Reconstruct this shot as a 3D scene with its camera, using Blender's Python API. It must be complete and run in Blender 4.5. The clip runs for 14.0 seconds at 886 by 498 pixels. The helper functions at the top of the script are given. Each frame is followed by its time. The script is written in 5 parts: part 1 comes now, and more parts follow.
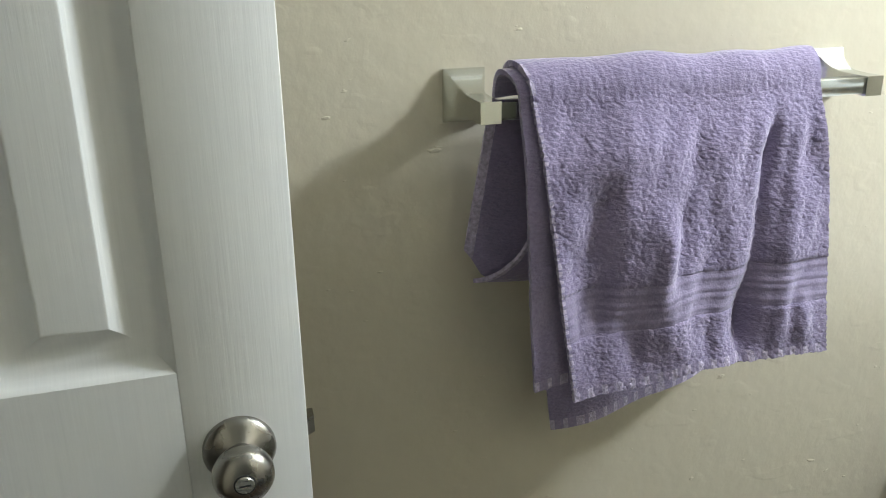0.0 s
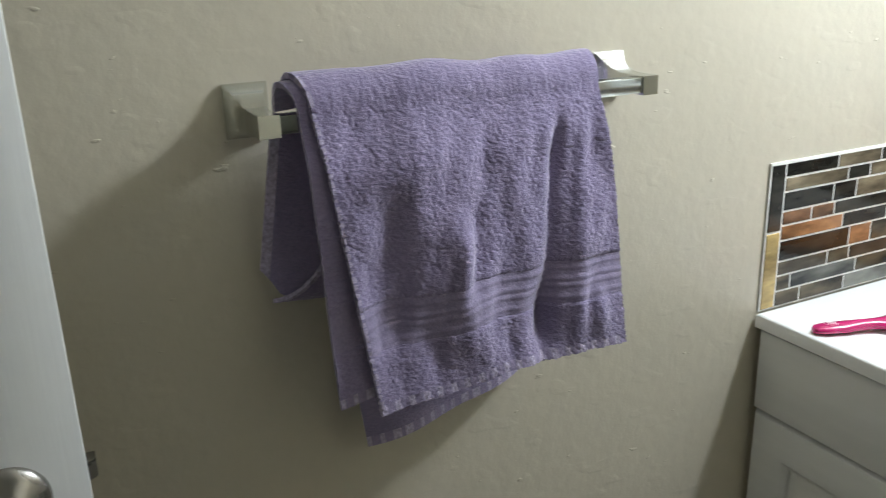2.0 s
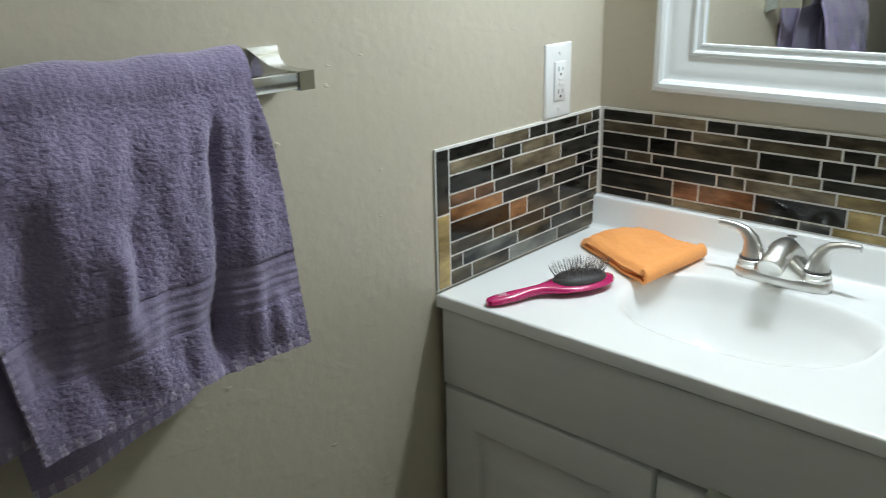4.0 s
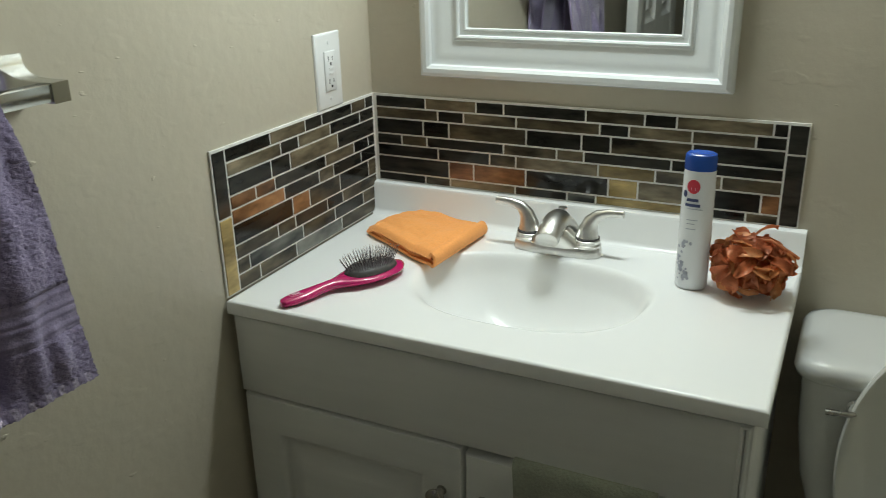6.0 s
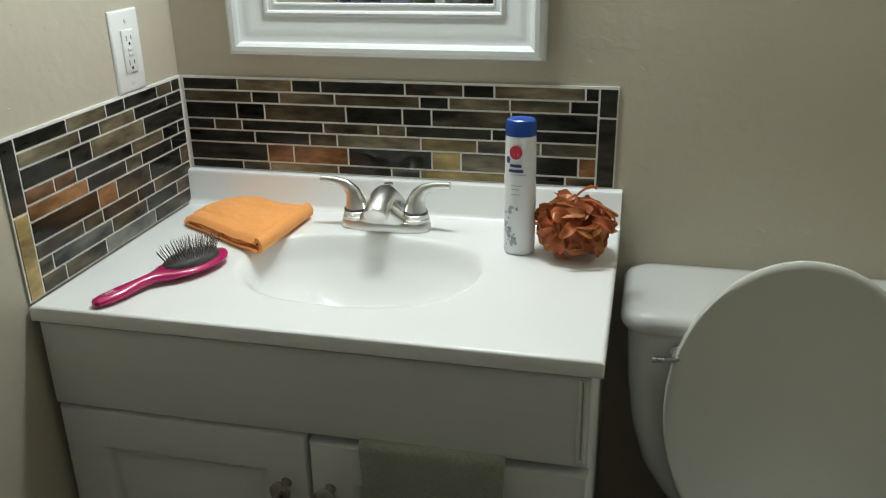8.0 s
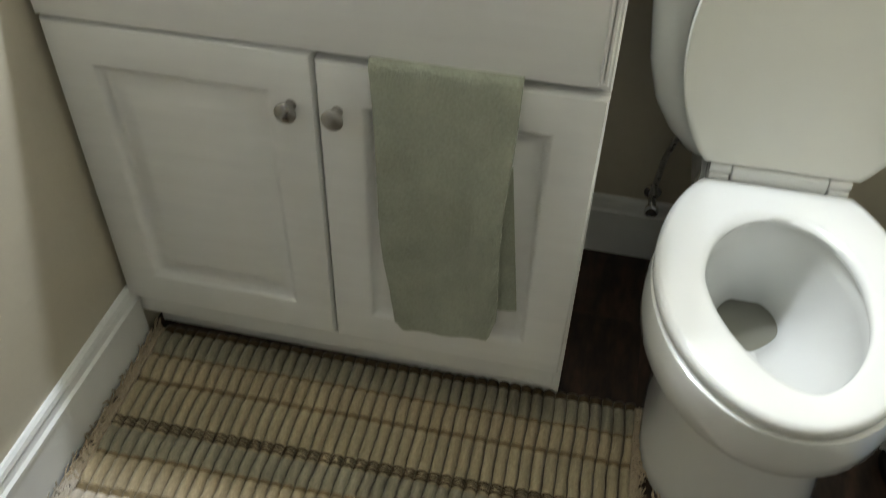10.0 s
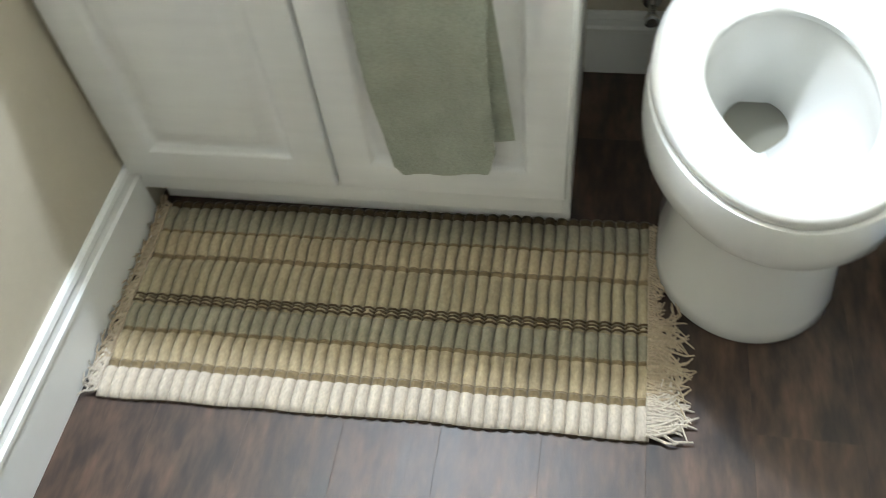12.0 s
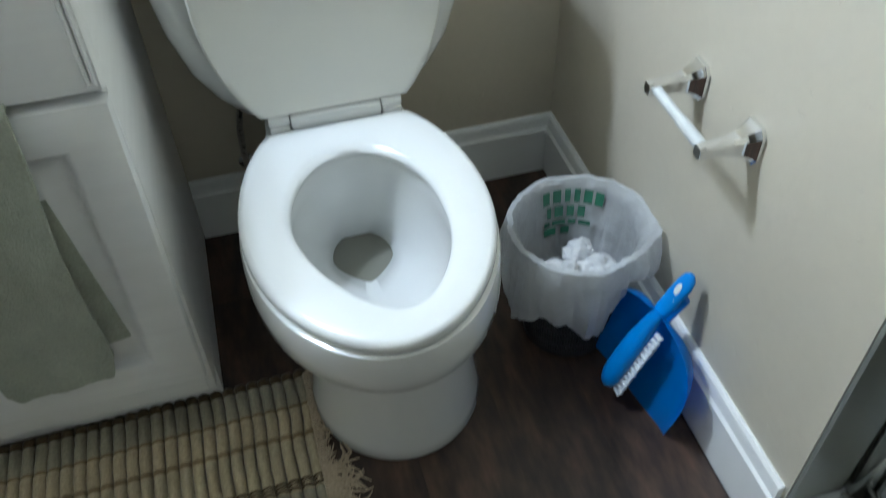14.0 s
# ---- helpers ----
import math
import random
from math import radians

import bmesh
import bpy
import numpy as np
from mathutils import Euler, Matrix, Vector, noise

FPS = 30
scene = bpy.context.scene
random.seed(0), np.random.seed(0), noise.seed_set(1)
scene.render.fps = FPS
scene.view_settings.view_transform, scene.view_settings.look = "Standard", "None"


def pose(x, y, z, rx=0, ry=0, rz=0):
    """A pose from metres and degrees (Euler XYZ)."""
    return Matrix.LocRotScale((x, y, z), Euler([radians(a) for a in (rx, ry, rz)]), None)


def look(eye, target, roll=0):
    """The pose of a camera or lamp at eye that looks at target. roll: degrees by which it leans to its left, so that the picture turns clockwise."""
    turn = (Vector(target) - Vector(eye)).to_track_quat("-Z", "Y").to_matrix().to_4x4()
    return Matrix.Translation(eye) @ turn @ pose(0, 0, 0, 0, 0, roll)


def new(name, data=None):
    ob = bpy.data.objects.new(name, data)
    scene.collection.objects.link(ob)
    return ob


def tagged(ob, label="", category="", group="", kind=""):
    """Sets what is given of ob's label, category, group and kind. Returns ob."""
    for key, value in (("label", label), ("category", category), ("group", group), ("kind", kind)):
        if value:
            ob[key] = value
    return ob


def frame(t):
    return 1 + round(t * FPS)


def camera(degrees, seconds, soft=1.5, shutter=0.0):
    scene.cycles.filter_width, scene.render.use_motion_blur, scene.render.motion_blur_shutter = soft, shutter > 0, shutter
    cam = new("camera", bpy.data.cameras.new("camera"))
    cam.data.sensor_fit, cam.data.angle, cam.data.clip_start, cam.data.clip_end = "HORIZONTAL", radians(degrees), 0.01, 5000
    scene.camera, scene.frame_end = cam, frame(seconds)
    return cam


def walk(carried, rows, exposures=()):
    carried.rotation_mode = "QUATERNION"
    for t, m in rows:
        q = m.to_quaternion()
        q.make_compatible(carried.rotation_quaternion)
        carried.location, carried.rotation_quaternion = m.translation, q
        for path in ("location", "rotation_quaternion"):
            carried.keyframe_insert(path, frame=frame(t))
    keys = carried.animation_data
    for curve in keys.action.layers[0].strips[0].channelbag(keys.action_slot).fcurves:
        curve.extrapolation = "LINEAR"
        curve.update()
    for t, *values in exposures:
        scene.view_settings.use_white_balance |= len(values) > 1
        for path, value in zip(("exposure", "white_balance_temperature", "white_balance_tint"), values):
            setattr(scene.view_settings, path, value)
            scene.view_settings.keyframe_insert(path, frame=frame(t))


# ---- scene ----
cam = camera(55.2, 14.0, soft=0.8, shutter=0.4)
PATH = [
    (0, (0.845, -1.497, 1.353), (-0.962, -0.949, 0.692), -0.9),
    (0.5, (0.853, -1.48, 1.349), (-0.953, -0.907, 0.707), -1.4),
    (1, (0.864, -1.458, 1.343), (-0.925, -0.819, 0.717), -1.9),
    (1.5, (0.857, -1.44, 1.341), (-0.899, -0.717, 0.713), -1.8),
    (2, (0.859, -1.424, 1.342), (-0.843, -0.581, 0.714), -1.9),
    (2.5, (0.866, -1.409, 1.342), (-0.761, -0.43, 0.713), -1.8),
    (3, (0.871, -1.395, 1.336), (-0.647, -0.252, 0.71), -1.5),
    (3.5, (0.867, -1.386, 1.332), (-0.54, -0.12, 0.688), -1.5),
    (3.7, (0.861, -1.385, 1.335), (-0.493, -0.065, 0.684), -1.4),
    (5.8, (0.828, -1.384, 1.366), (-0.034, 0.267, 0.638), -1.5),
    (6, (0.826, -1.381, 1.365), (-0.002, 0.288, 0.637), -1.5),
    (6.5, (0.815, -1.374, 1.366), (0.102, 0.343, 0.629), -1.3),
    (7, (0.806, -1.37, 1.366), (0.208, 0.39, 0.628), -1.1),
    (7.2, (0.811, -1.368, 1.362), (0.25, 0.406, 0.63), -1.3),
    (9.3, (0.795, -1.362, 1.273), (0.503, 0.334, 0.254), 1.0),
    (9.5, (0.784, -1.36, 1.263), (0.492, 0.27, 0.141), 1.5),
    (10, (0.76, -1.358, 1.228), (0.461, 0.065, -0.145), 1.3),
    (10.5, (0.748, -1.361, 1.208), (0.474, -0.039, -0.267), 1.9),
    (11, (0.746, -1.371, 1.194), (0.439, -0.13, -0.344), 0.5),
    (11.5, (0.756, -1.367, 1.19), (0.433, -0.177, -0.384), -0.6),
    (12, (0.806, -1.352, 1.187), (0.475, -0.189, -0.406), -8.6),
    (12.5, (0.819, -1.341, 1.155), (0.847, -0.164, -0.462), -4.9),
    (13, (0.888, -1.336, 1.17), (1.132, -0.19, -0.451), -3.4),
    (13.5, (0.922, -1.334, 1.192), (1.226, -0.129, -0.376), -3.8),
    (13.7, (0.926, -1.334, 1.203), (1.245, -0.085, -0.326), -3.2),
    (14, (0.933, -1.329, 1.22), (1.286, 0.018, -0.215), -1.7),
]
EXPOSURE = [(0, 0.60, 6850, 8), (1.0, 0.37, 6800, 9), (2.0, 0.04, 6700, 10), (3.0, -0.17, 6550, 10), (3.7, -0.47, 6600, 8), (5.8, -0.87, 7250, 3), (7.2, -0.88, 7250, 3), (9.3, -0.06, 7050, 11), (9.7, 0.42, 7000, 11),
            (10.5, 1.44, 6850, 12), (11.5, 1.70, 6650, 12), (12.5, 1.58, 6350, 10), (13.3, 1.12, 5950, 9), (14.0, 0.74, 5850, 9)]
walk(cam, [(t, look(eye, target, roll)) for t, eye, target, roll in PATH], EXPOSURE)

# ---- world and light ----
world = bpy.data.worlds.new("dim_surroundings")
world.use_nodes = True
world.node_tree.nodes["Background"].inputs[0].default_value = (0.5, 0.55, 0.5, 1)
world.node_tree.nodes["Background"].inputs[1].default_value = 0.02
scene.world = world


def bulb(x, y, z, watts, radius, colour):
    """One bulb of the vanity light above the mirror."""
    lamp = bpy.data.lights.new("vanity_bulb", "POINT")
    lamp.energy, lamp.color, lamp.shadow_soft_size = watts, colour, radius
    new("vanity_bulb", lamp).location = (x, y, z)


for bx, watts in ((0.24, 6.0), (0.385, 16.0), (0.53, 29.0)):
    bulb(bx, -0.125, 1.90, watts, 0.045, (0.83, 0.95, 1.08))


# ---- materials ----
def mat(name, base, rough=0.5, metal=0.0, vary=0.08, scale=6.0, stretch=(1, 1, 1), fine=0.0, fine_scale=200.0, bump=0.0, bump_scale=150.0,
        dist=0.001, coat=0.0, hue=None, rand=0.0, sheen=0.0, trans=0.0, sub=0.0, rough_vary=0.0, detail=4.0, spec=0.5):
    """Procedural surface: two scales of colour variation, a fine relief, optional variation from piece to piece."""
    m = bpy.data.materials.new(name)
    m.use_nodes = True
    nt = m.node_tree
    b = nt.nodes["Principled BSDF"]
    link = nt.links.new
    tc = nt.nodes.new("ShaderNodeTexCoord")
    mp = nt.nodes.new("ShaderNodeMapping")
    mp.inputs["Scale"].default_value = stretch
    link(tc.outputs["Object"], mp.inputs["Vector"])
    vec = mp.outputs["Vector"]
    if rand:
        oi = nt.nodes.new("ShaderNodeObjectInfo")
        ad = nt.nodes.new("ShaderNodeVectorMath")
        mu = nt.nodes.new("ShaderNodeMath")
        mu.operation = "MULTIPLY"
        mu.inputs[1].default_value = 37.0
        link(oi.outputs["Random"], mu.inputs[0])
        link(vec, ad.inputs[0])
        link(mu.outputs[0], ad.inputs[1])
        vec = ad.outputs[0]
    n1 = nt.nodes.new("ShaderNodeTexNoise")
    n1.inputs["Scale"].default_value, n1.inputs["Detail"].default_value = scale, detail
    link(vec, n1.inputs["Vector"])
    ramp = nt.nodes.new("ShaderNodeValToRGB")
    lo = [c * (1 - vary) for c in base]
    hi = [min(1, c * (1 + vary)) for c in (hue or base)]
    ramp.color_ramp.elements[0].position, ramp.color_ramp.elements[1].position = 0.3, 0.7
    ramp.color_ramp.elements[0].color, ramp.color_ramp.elements[1].color = (*lo, 1), (*hi, 1)
    link(n1.outputs["Fac"], ramp.inputs["Fac"])
    col = ramp.outputs["Color"]
    if fine:
        n2 = nt.nodes.new("ShaderNodeTexNoise")
        n2.inputs["Scale"].default_value, n2.inputs["Detail"].default_value = fine_scale, 3
        link(vec, n2.inputs["Vector"])
        mr = nt.nodes.new("ShaderNodeMapRange")
        mr.inputs[1].default_value, mr.inputs[2].default_value = 0.3, 0.7
        mr.inputs[3].default_value, mr.inputs[4].default_value = 1 - fine, 1 + fine
        link(n2.outputs["Fac"], mr.inputs[0])
        vm = nt.nodes.new("ShaderNodeVectorMath")
        vm.operation = "SCALE"
        link(col, vm.inputs[0])
        link(mr.outputs[0], vm.inputs["Scale"])
        col = vm.outputs[0]
    if rand:
        hs = nt.nodes.new("ShaderNodeHueSaturation")
        mr3 = nt.nodes.new("ShaderNodeMapRange")
        mr3.inputs[3].default_value, mr3.inputs[4].default_value = 1 - rand, 1 + rand
        link(oi.outputs["Random"], mr3.inputs[0])
        link(mr3.outputs[0], hs.inputs["Value"])
        link(col, hs.inputs["Color"])
        col = hs.outputs["Color"]
    link(col, b.inputs["Base Color"])
    b.inputs["Roughness"].default_value, b.inputs["Metallic"].default_value = rough, metal
    if rough_vary:
        mr2 = nt.nodes.new("ShaderNodeMapRange")
        mr2.inputs[3].default_value, mr2.inputs[4].default_value = max(0.02, rough - rough_vary), rough + rough_vary
        link(n1.outputs["Fac"], mr2.inputs[0])
        link(mr2.outputs[0], b.inputs["Roughness"])
    if bump:
        nb = nt.nodes.new("ShaderNodeTexNoise")
        nb.inputs["Scale"].default_value, nb.inputs["Detail"].default_value = bump_scale, 4
        link(vec, nb.inputs["Vector"])
        bp = nt.nodes.new("ShaderNodeBump")
        bp.inputs["Strength"].default_value, bp.inputs["Distance"].default_value = bump, dist
        link(nb.outputs["Fac"], bp.inputs["Height"])
        link(bp.outputs["Normal"], b.inputs["Normal"])
    b.inputs["Coat Weight"].default_value = coat
    b.inputs["Coat Roughness"].default_value = 0.05
    b.inputs["Specular IOR Level"].default_value = spec
    b.inputs["Sheen Weight"].default_value = sheen
    b.inputs["Transmission Weight"].default_value = trans
    b.inputs["Subsurface Weight"].default_value = sub
    return m


M_WALL = mat("beige_wall_paint", (0.535, 0.49, 0.393), 0.40, vary=0.03, scale=3, fine=0.012, fine_scale=60, bump=0.28, bump_scale=48, dist=0.003)


def add_nibs(m, scale, cut, strength, stretch):
    """Sparse raised drips and nibs of old roller paint, over the fine relief."""
    nt = m.node_tree
    b = nt.nodes["Principled BSDF"]
    tc, mp, nz, rp, bp = (nt.nodes.new(k) for k in ("ShaderNodeTexCoord", "ShaderNodeMapping", "ShaderNodeTexNoise", "ShaderNodeMapRange", "ShaderNodeBump"))
    mp.inputs["Scale"].default_value = stretch
    nz.inputs["Scale"].default_value, nz.inputs["Detail"].default_value = scale, 2
    rp.inputs[1].default_value, rp.inputs[2].default_value = cut, cut + 0.06
    bp.inputs["Strength"].default_value, bp.inputs["Distance"].default_value = strength, 0.002
    nt.links.new(tc.outputs["Object"], mp.inputs["Vector"])
    nt.links.new(mp.outputs["Vector"], nz.inputs["Vector"])
    nt.links.new(nz.outputs["Fac"], rp.inputs[0])
    nt.links.new(rp.outputs[0], bp.inputs["Height"])
    old = b.inputs["Normal"].links[0].from_socket
    nt.links.new(old, bp.inputs["Normal"])
    nt.links.new(bp.outputs["Normal"], b.inputs["Normal"])


add_nibs(M_WALL, 34, 0.710, 0.45, (1, 1, 2.2))
add_nibs(M_WALL, 14, 0.60, 0.12, (1, 1, 2.0))
# unseen ceiling, set well below white to hold back bounced light
M_CEIL = mat("ceiling_dimmed", (0.34, 0.335, 0.31), 0.8, vary=0.03, scale=4, bump=0.2, bump_scale=80)
M_TRIM = mat("white_trim_paint", (0.78, 0.79, 0.78), 0.3, vary=0.03, scale=5, bump=0.08, bump_scale=60)
M_DOOR = mat("embossed_white_door", (0.74, 0.75, 0.75), 0.38, vary=0.02, scale=4, stretch=(1, 12, 0.55), fine=0.01, fine_scale=30, bump=0.17, bump_scale=22, dist=0.0011)
M_CAB = mat("white_cabinet_foil", (0.80, 0.81, 0.80), 0.33, vary=0.025, scale=5, stretch=(1, 1, 9), bump=0.12, bump_scale=40, dist=0.0006)
# near-black colour that stands for the shade inside narrow recesses
M_GAP = mat("recess_shade", (0.05, 0.05, 0.045), 0.8)
M_TOP = mat("cultured_marble_white", (0.88, 0.89, 0.88), 0.24, vary=0.02, scale=3, coat=0.0, bump=0.02, bump_scale=20)
M_PORC = mat("white_porcelain", (0.68, 0.69, 0.672), 0.08, vary=0.015, scale=3, coat=0.5, bump=0.03, bump_scale=12)
M_SEAT = mat("white_seat_plastic", (0.69, 0.70, 0.682), 0.16, vary=0.015, scale=4, bump=0.03, bump_scale=30)
M_LID = mat("painted_seat_lid", (0.76, 0.76, 0.71), 0.22, vary=0.02, scale=3, bump=0.05, bump_scale=30)
M_CHROME = mat("chrome", (0.82, 0.83, 0.84), 0.07, 1.0, vary=0.03, scale=20)
M_NICKEL = mat("brushed_nickel", (0.58, 0.56, 0.52), 0.28, 1.0, vary=0.06, scale=30, stretch=(1, 1, 6), rough_vary=0.05, bump=0.05, bump_scale=300, dist=0.0003)
M_FAUCET = mat("satin_nickel_faucet", (0.70, 0.69, 0.66), 0.34, 1.0, vary=0.04, scale=30, stretch=(1, 1, 6), rough_vary=0.04)
M_AGED = mat("dark_satin_nickel", (0.36, 0.345, 0.32), 0.27, 1.0, vary=0.08, scale=30, rough_vary=0.06)
M_SATIN = mat("satin_nickel_bar", (0.60, 0.61, 0.58), 0.17, 1.0, vary=0.04, scale=20, rough_vary=0.04)
M_MIRROR = mat("mirror_silver", (0.88, 0.9, 0.89), 0.015, 1.0, vary=0.0)
M_FRAME = mat("white_mirror_frame", (0.76, 0.79, 0.79), 0.25, vary=0.02, scale=6, bump=0.05, bump_scale=50)
M_PLATE = mat("white_outlet_plastic", (0.82, 0.83, 0.82), 0.25, vary=0.01)
M_SLOT = mat("outlet_slot", (0.04, 0.04, 0.04), 0.6)
M_PLANK = mat("dark_walnut_vinyl_plank", (0.022, 0.0115, 0.0065), 0.46, vary=0.35, scale=7, stretch=(4, 1.2, 1), hue=(0.056, 0.031, 0.0195), fine=0.45, fine_scale=16,
              rand=0.03, bump=0.35, bump_scale=22, dist=0.0010, rough_vary=0.06, detail=6.0)
M_SUB = mat("floor_joint", (0.03, 0.02, 0.016), 0.8)
M_GROUT = mat("pale_grout", (0.82, 0.81, 0.77), 0.8, vary=0.08, scale=40, bump=0.2, bump_scale=300)
M_T_DARK = mat("dark_glass_tile", (0.010, 0.0102, 0.0095), 0.10, vary=0.5, scale=14, stretch=(1, 1, 4), hue=(0.030, 0.028, 0.023), spec=0.3, rand=0.4)
M_T_BROWN = mat("brown_streaked_tile", (0.028, 0.023, 0.017), 0.12, vary=0.5, scale=9, stretch=(1, 1, 3.2), hue=(0.135, 0.110, 0.072), fine=0.35, fine_scale=28, spec=0.3, rand=0.35)
M_T_COPPER = mat("copper_streaked_tile", (0.055, 0.024, 0.012), 0.12, vary=0.4, scale=10, stretch=(1, 1, 3), hue=(0.26, 0.125, 0.058), fine=0.35, fine_scale=30, spec=0.3, rand=0.3)
M_T_AMBER = mat("amber_tile", (0.17, 0.12, 0.05), 0.13, vary=0.3, scale=10, stretch=(1, 1, 3), hue=(0.38, 0.28, 0.12), fine=0.15, fine_scale=60, spec=0.3, rand=0.2)
M_T_SLATE = mat("grey_marbled_tile", (0.06, 0.065, 0.062), 0.15, vary=0.6, scale=10, stretch=(1, 1, 3), hue=(0.15, 0.15, 0.13), spec=0.3, rand=0.3)
M_TOWEL = mat("lilac_terry", (0.232, 0.193, 0.318), 0.95, vary=0.10, scale=14, fine=0.10, fine_scale=300, bump=0.6, bump_scale=300, dist=0.0030, sheen=0.35, stretch=(1, 0.62, 1.15))
M_HEM = mat("lilac_hem", (0.40, 0.345, 0.475), 0.9, vary=0.1, scale=30, fine=0.3, fine_scale=250, bump=0.6, bump_scale=300, dist=0.002, sheen=0.3)
M_BAND = mat("lilac_dobby_band", (0.243, 0.203, 0.325), 0.8, vary=0.06, scale=30, fine=0.12, fine_scale=300, bump=0.5, bump_scale=500, dist=0.001, sheen=0.3)
M_GREEN = mat("sage_terry", (0.35, 0.375, 0.30), 0.95, vary=0.12, scale=16, fine=0.10, fine_scale=250, bump=0.8, bump_scale=300, dist=0.003, sheen=0.25)
M_ORANGE = mat("orange_microfibre", (1.0, 0.40, 0.115), 0.85, vary=0.04, scale=12, fine=0.05, fine_scale=260, bump=0.5, bump_scale=400, dist=0.001, sheen=0.1)
M_PINK = mat("magenta_plastic", (0.52, 0.012, 0.13), 0.2, vary=0.05, scale=10, coat=0.4)
M_CUSHION = mat("dark_brush_cushion", (0.06, 0.055, 0.055), 0.5, vary=0.2, scale=60)
M_BRISTLE = mat("dark_bristles", (0.05, 0.03, 0.035), 0.4)
M_TIP = mat("pale_bristle_tips", (0.5, 0.42, 0.36), 0.4)
M_WHITEPL = mat("white_bottle_plastic", (0.82, 0.84, 0.86), 0.25, vary=0.01)
M_BLUECAP = mat("blue_cap_plastic", (0.015, 0.075, 0.36), 0.25, vary=0.05)
M_RED = mat("red_print", (0.60, 0.03, 0.06), 0.4)
M_NAVY = mat("navy_print", (0.04, 0.06, 0.16), 0.4)
M_GREYPR = mat("grey_floral_print", (0.38, 0.40, 0.47), 0.4, vary=0.3, scale=80)
M_PALEPINK = mat("pale_print", (0.85, 0.55, 0.65), 0.4)
M_LOOFAH = mat("copper_brown_mesh", (0.50, 0.155, 0.075), 0.32, 0.15, vary=0.2, scale=60, hue=(0.78, 0.34, 0.16), fine=0.10, fine_scale=400, bump=0.3, bump_scale=300, dist=0.001)
M_LOOFAH2 = mat("gold_brown_mesh", (0.68, 0.30, 0.13), 0.28, 0.2, vary=0.2, scale=60, hue=(0.90, 0.50, 0.25), fine=0.10, fine_scale=400, bump=0.3, bump_scale=300, dist=0.001)
M_BAG = mat("thin_white_plastic_bag", (0.87, 0.89, 0.91), 0.24, vary=0.05, scale=20, bump=1.0, bump_scale=48, dist=0.009, detail=2.5)
# thin petals of the pouf glow a little where light stands behind them
for _m, _c in ((M_LOOFAH, (0.75, 0.28, 0.12, 1)), (M_LOOFAH2, (0.95, 0.5, 0.22, 1))):
    _nt = _m.node_tree
    _tr, _mx = _nt.nodes.new("ShaderNodeBsdfTranslucent"), _nt.nodes.new("ShaderNodeMixShader")
    _tr.inputs[0].default_value, _mx.inputs[0].default_value = _c, 0.40
    _nt.links.new(_nt.nodes["Principled BSDF"].outputs[0], _mx.inputs[1])
    _nt.links.new(_tr.outputs[0], _mx.inputs[2])
    _nt.links.new(_mx.outputs[0], _nt.nodes["Material Output"].inputs[0])
# the film lets some light through
_nt = M_BAG.node_tree
_tr, _tp, _m1, _m2 = (_nt.nodes.new(k) for k in ("ShaderNodeBsdfTranslucent", "ShaderNodeBsdfTransparent", "ShaderNodeMixShader", "ShaderNodeMixShader"))
_tr.inputs[0].default_value = (0.9, 0.92, 0.94, 1)
_m1.inputs[0].default_value, _m2.inputs[0].default_value = 0.50, 0.30
_nt.links.new(_nt.nodes["Principled BSDF"].outputs[0], _m1.inputs[1])
_nt.links.new(_tr.outputs[0], _m1.inputs[2])
_nt.links.new(_m1.outputs[0], _m2.inputs[1])
_nt.links.new(_tp.outputs[0], _m2.inputs[2])
_nt.links.new(_m2.outputs[0], _nt.nodes["Material Output"].inputs[0])
M_BAGPRINT = mat("green_bag_print", (0.03, 0.17, 0.10), 0.4, vary=0.2, scale=60)
M_BIN = mat("black_bin_plastic", (0.02, 0.02, 0.022), 0.45, vary=0.1)
M_TISSUE = mat("white_tissue", (0.62, 0.62, 0.62), 0.9, vary=0.08, scale=40, bump=0.5, bump_scale=120, dist=0.002)
M_BLUE = mat("bright_blue_plastic", (0.010, 0.24, 0.72), 0.28, vary=0.06, scale=20, bump=0.1, bump_scale=300)
M_BLUED = mat("blue_plastic_pan", (0.006, 0.15, 0.56), 0.32, vary=0.08, scale=20)
M_WBRIS = mat("white_brush_bristles", (0.62, 0.66, 0.70), 0.6, vary=0.1, scale=200)
M_CURB = mat("marbled_curb", (0.66, 0.69, 0.69), 0.2, vary=0.10, scale=14, fine=0.03, fine_scale=60, bump=0.03)
M_RETURN = mat("grey_return", (0.17, 0.175, 0.155), 0.35, vary=0.10, scale=6, stretch=(1, 6, 0.6))
M_SHOWER = mat("grey_shower_surround", (0.24, 0.25, 0.225), 0.3, vary=0.06, scale=5)
M_ALU = mat("aluminium_track", (0.75, 0.76, 0.76), 0.2, 1.0, vary=0.05, scale=30)
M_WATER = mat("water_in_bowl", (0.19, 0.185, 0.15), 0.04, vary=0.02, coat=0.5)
M_ROLL = mat("white_roller_plastic", (0.58, 0.60, 0.59), 0.3, vary=0.03)


def yarn(name, c, v=0.10):
    return mat(name, c, 0.95, vary=v, scale=24, fine=0.14, fine_scale=260, bump=0.8, bump_scale=320, dist=0.0015, sheen=0.2, stretch=(1, 0.5, 1))


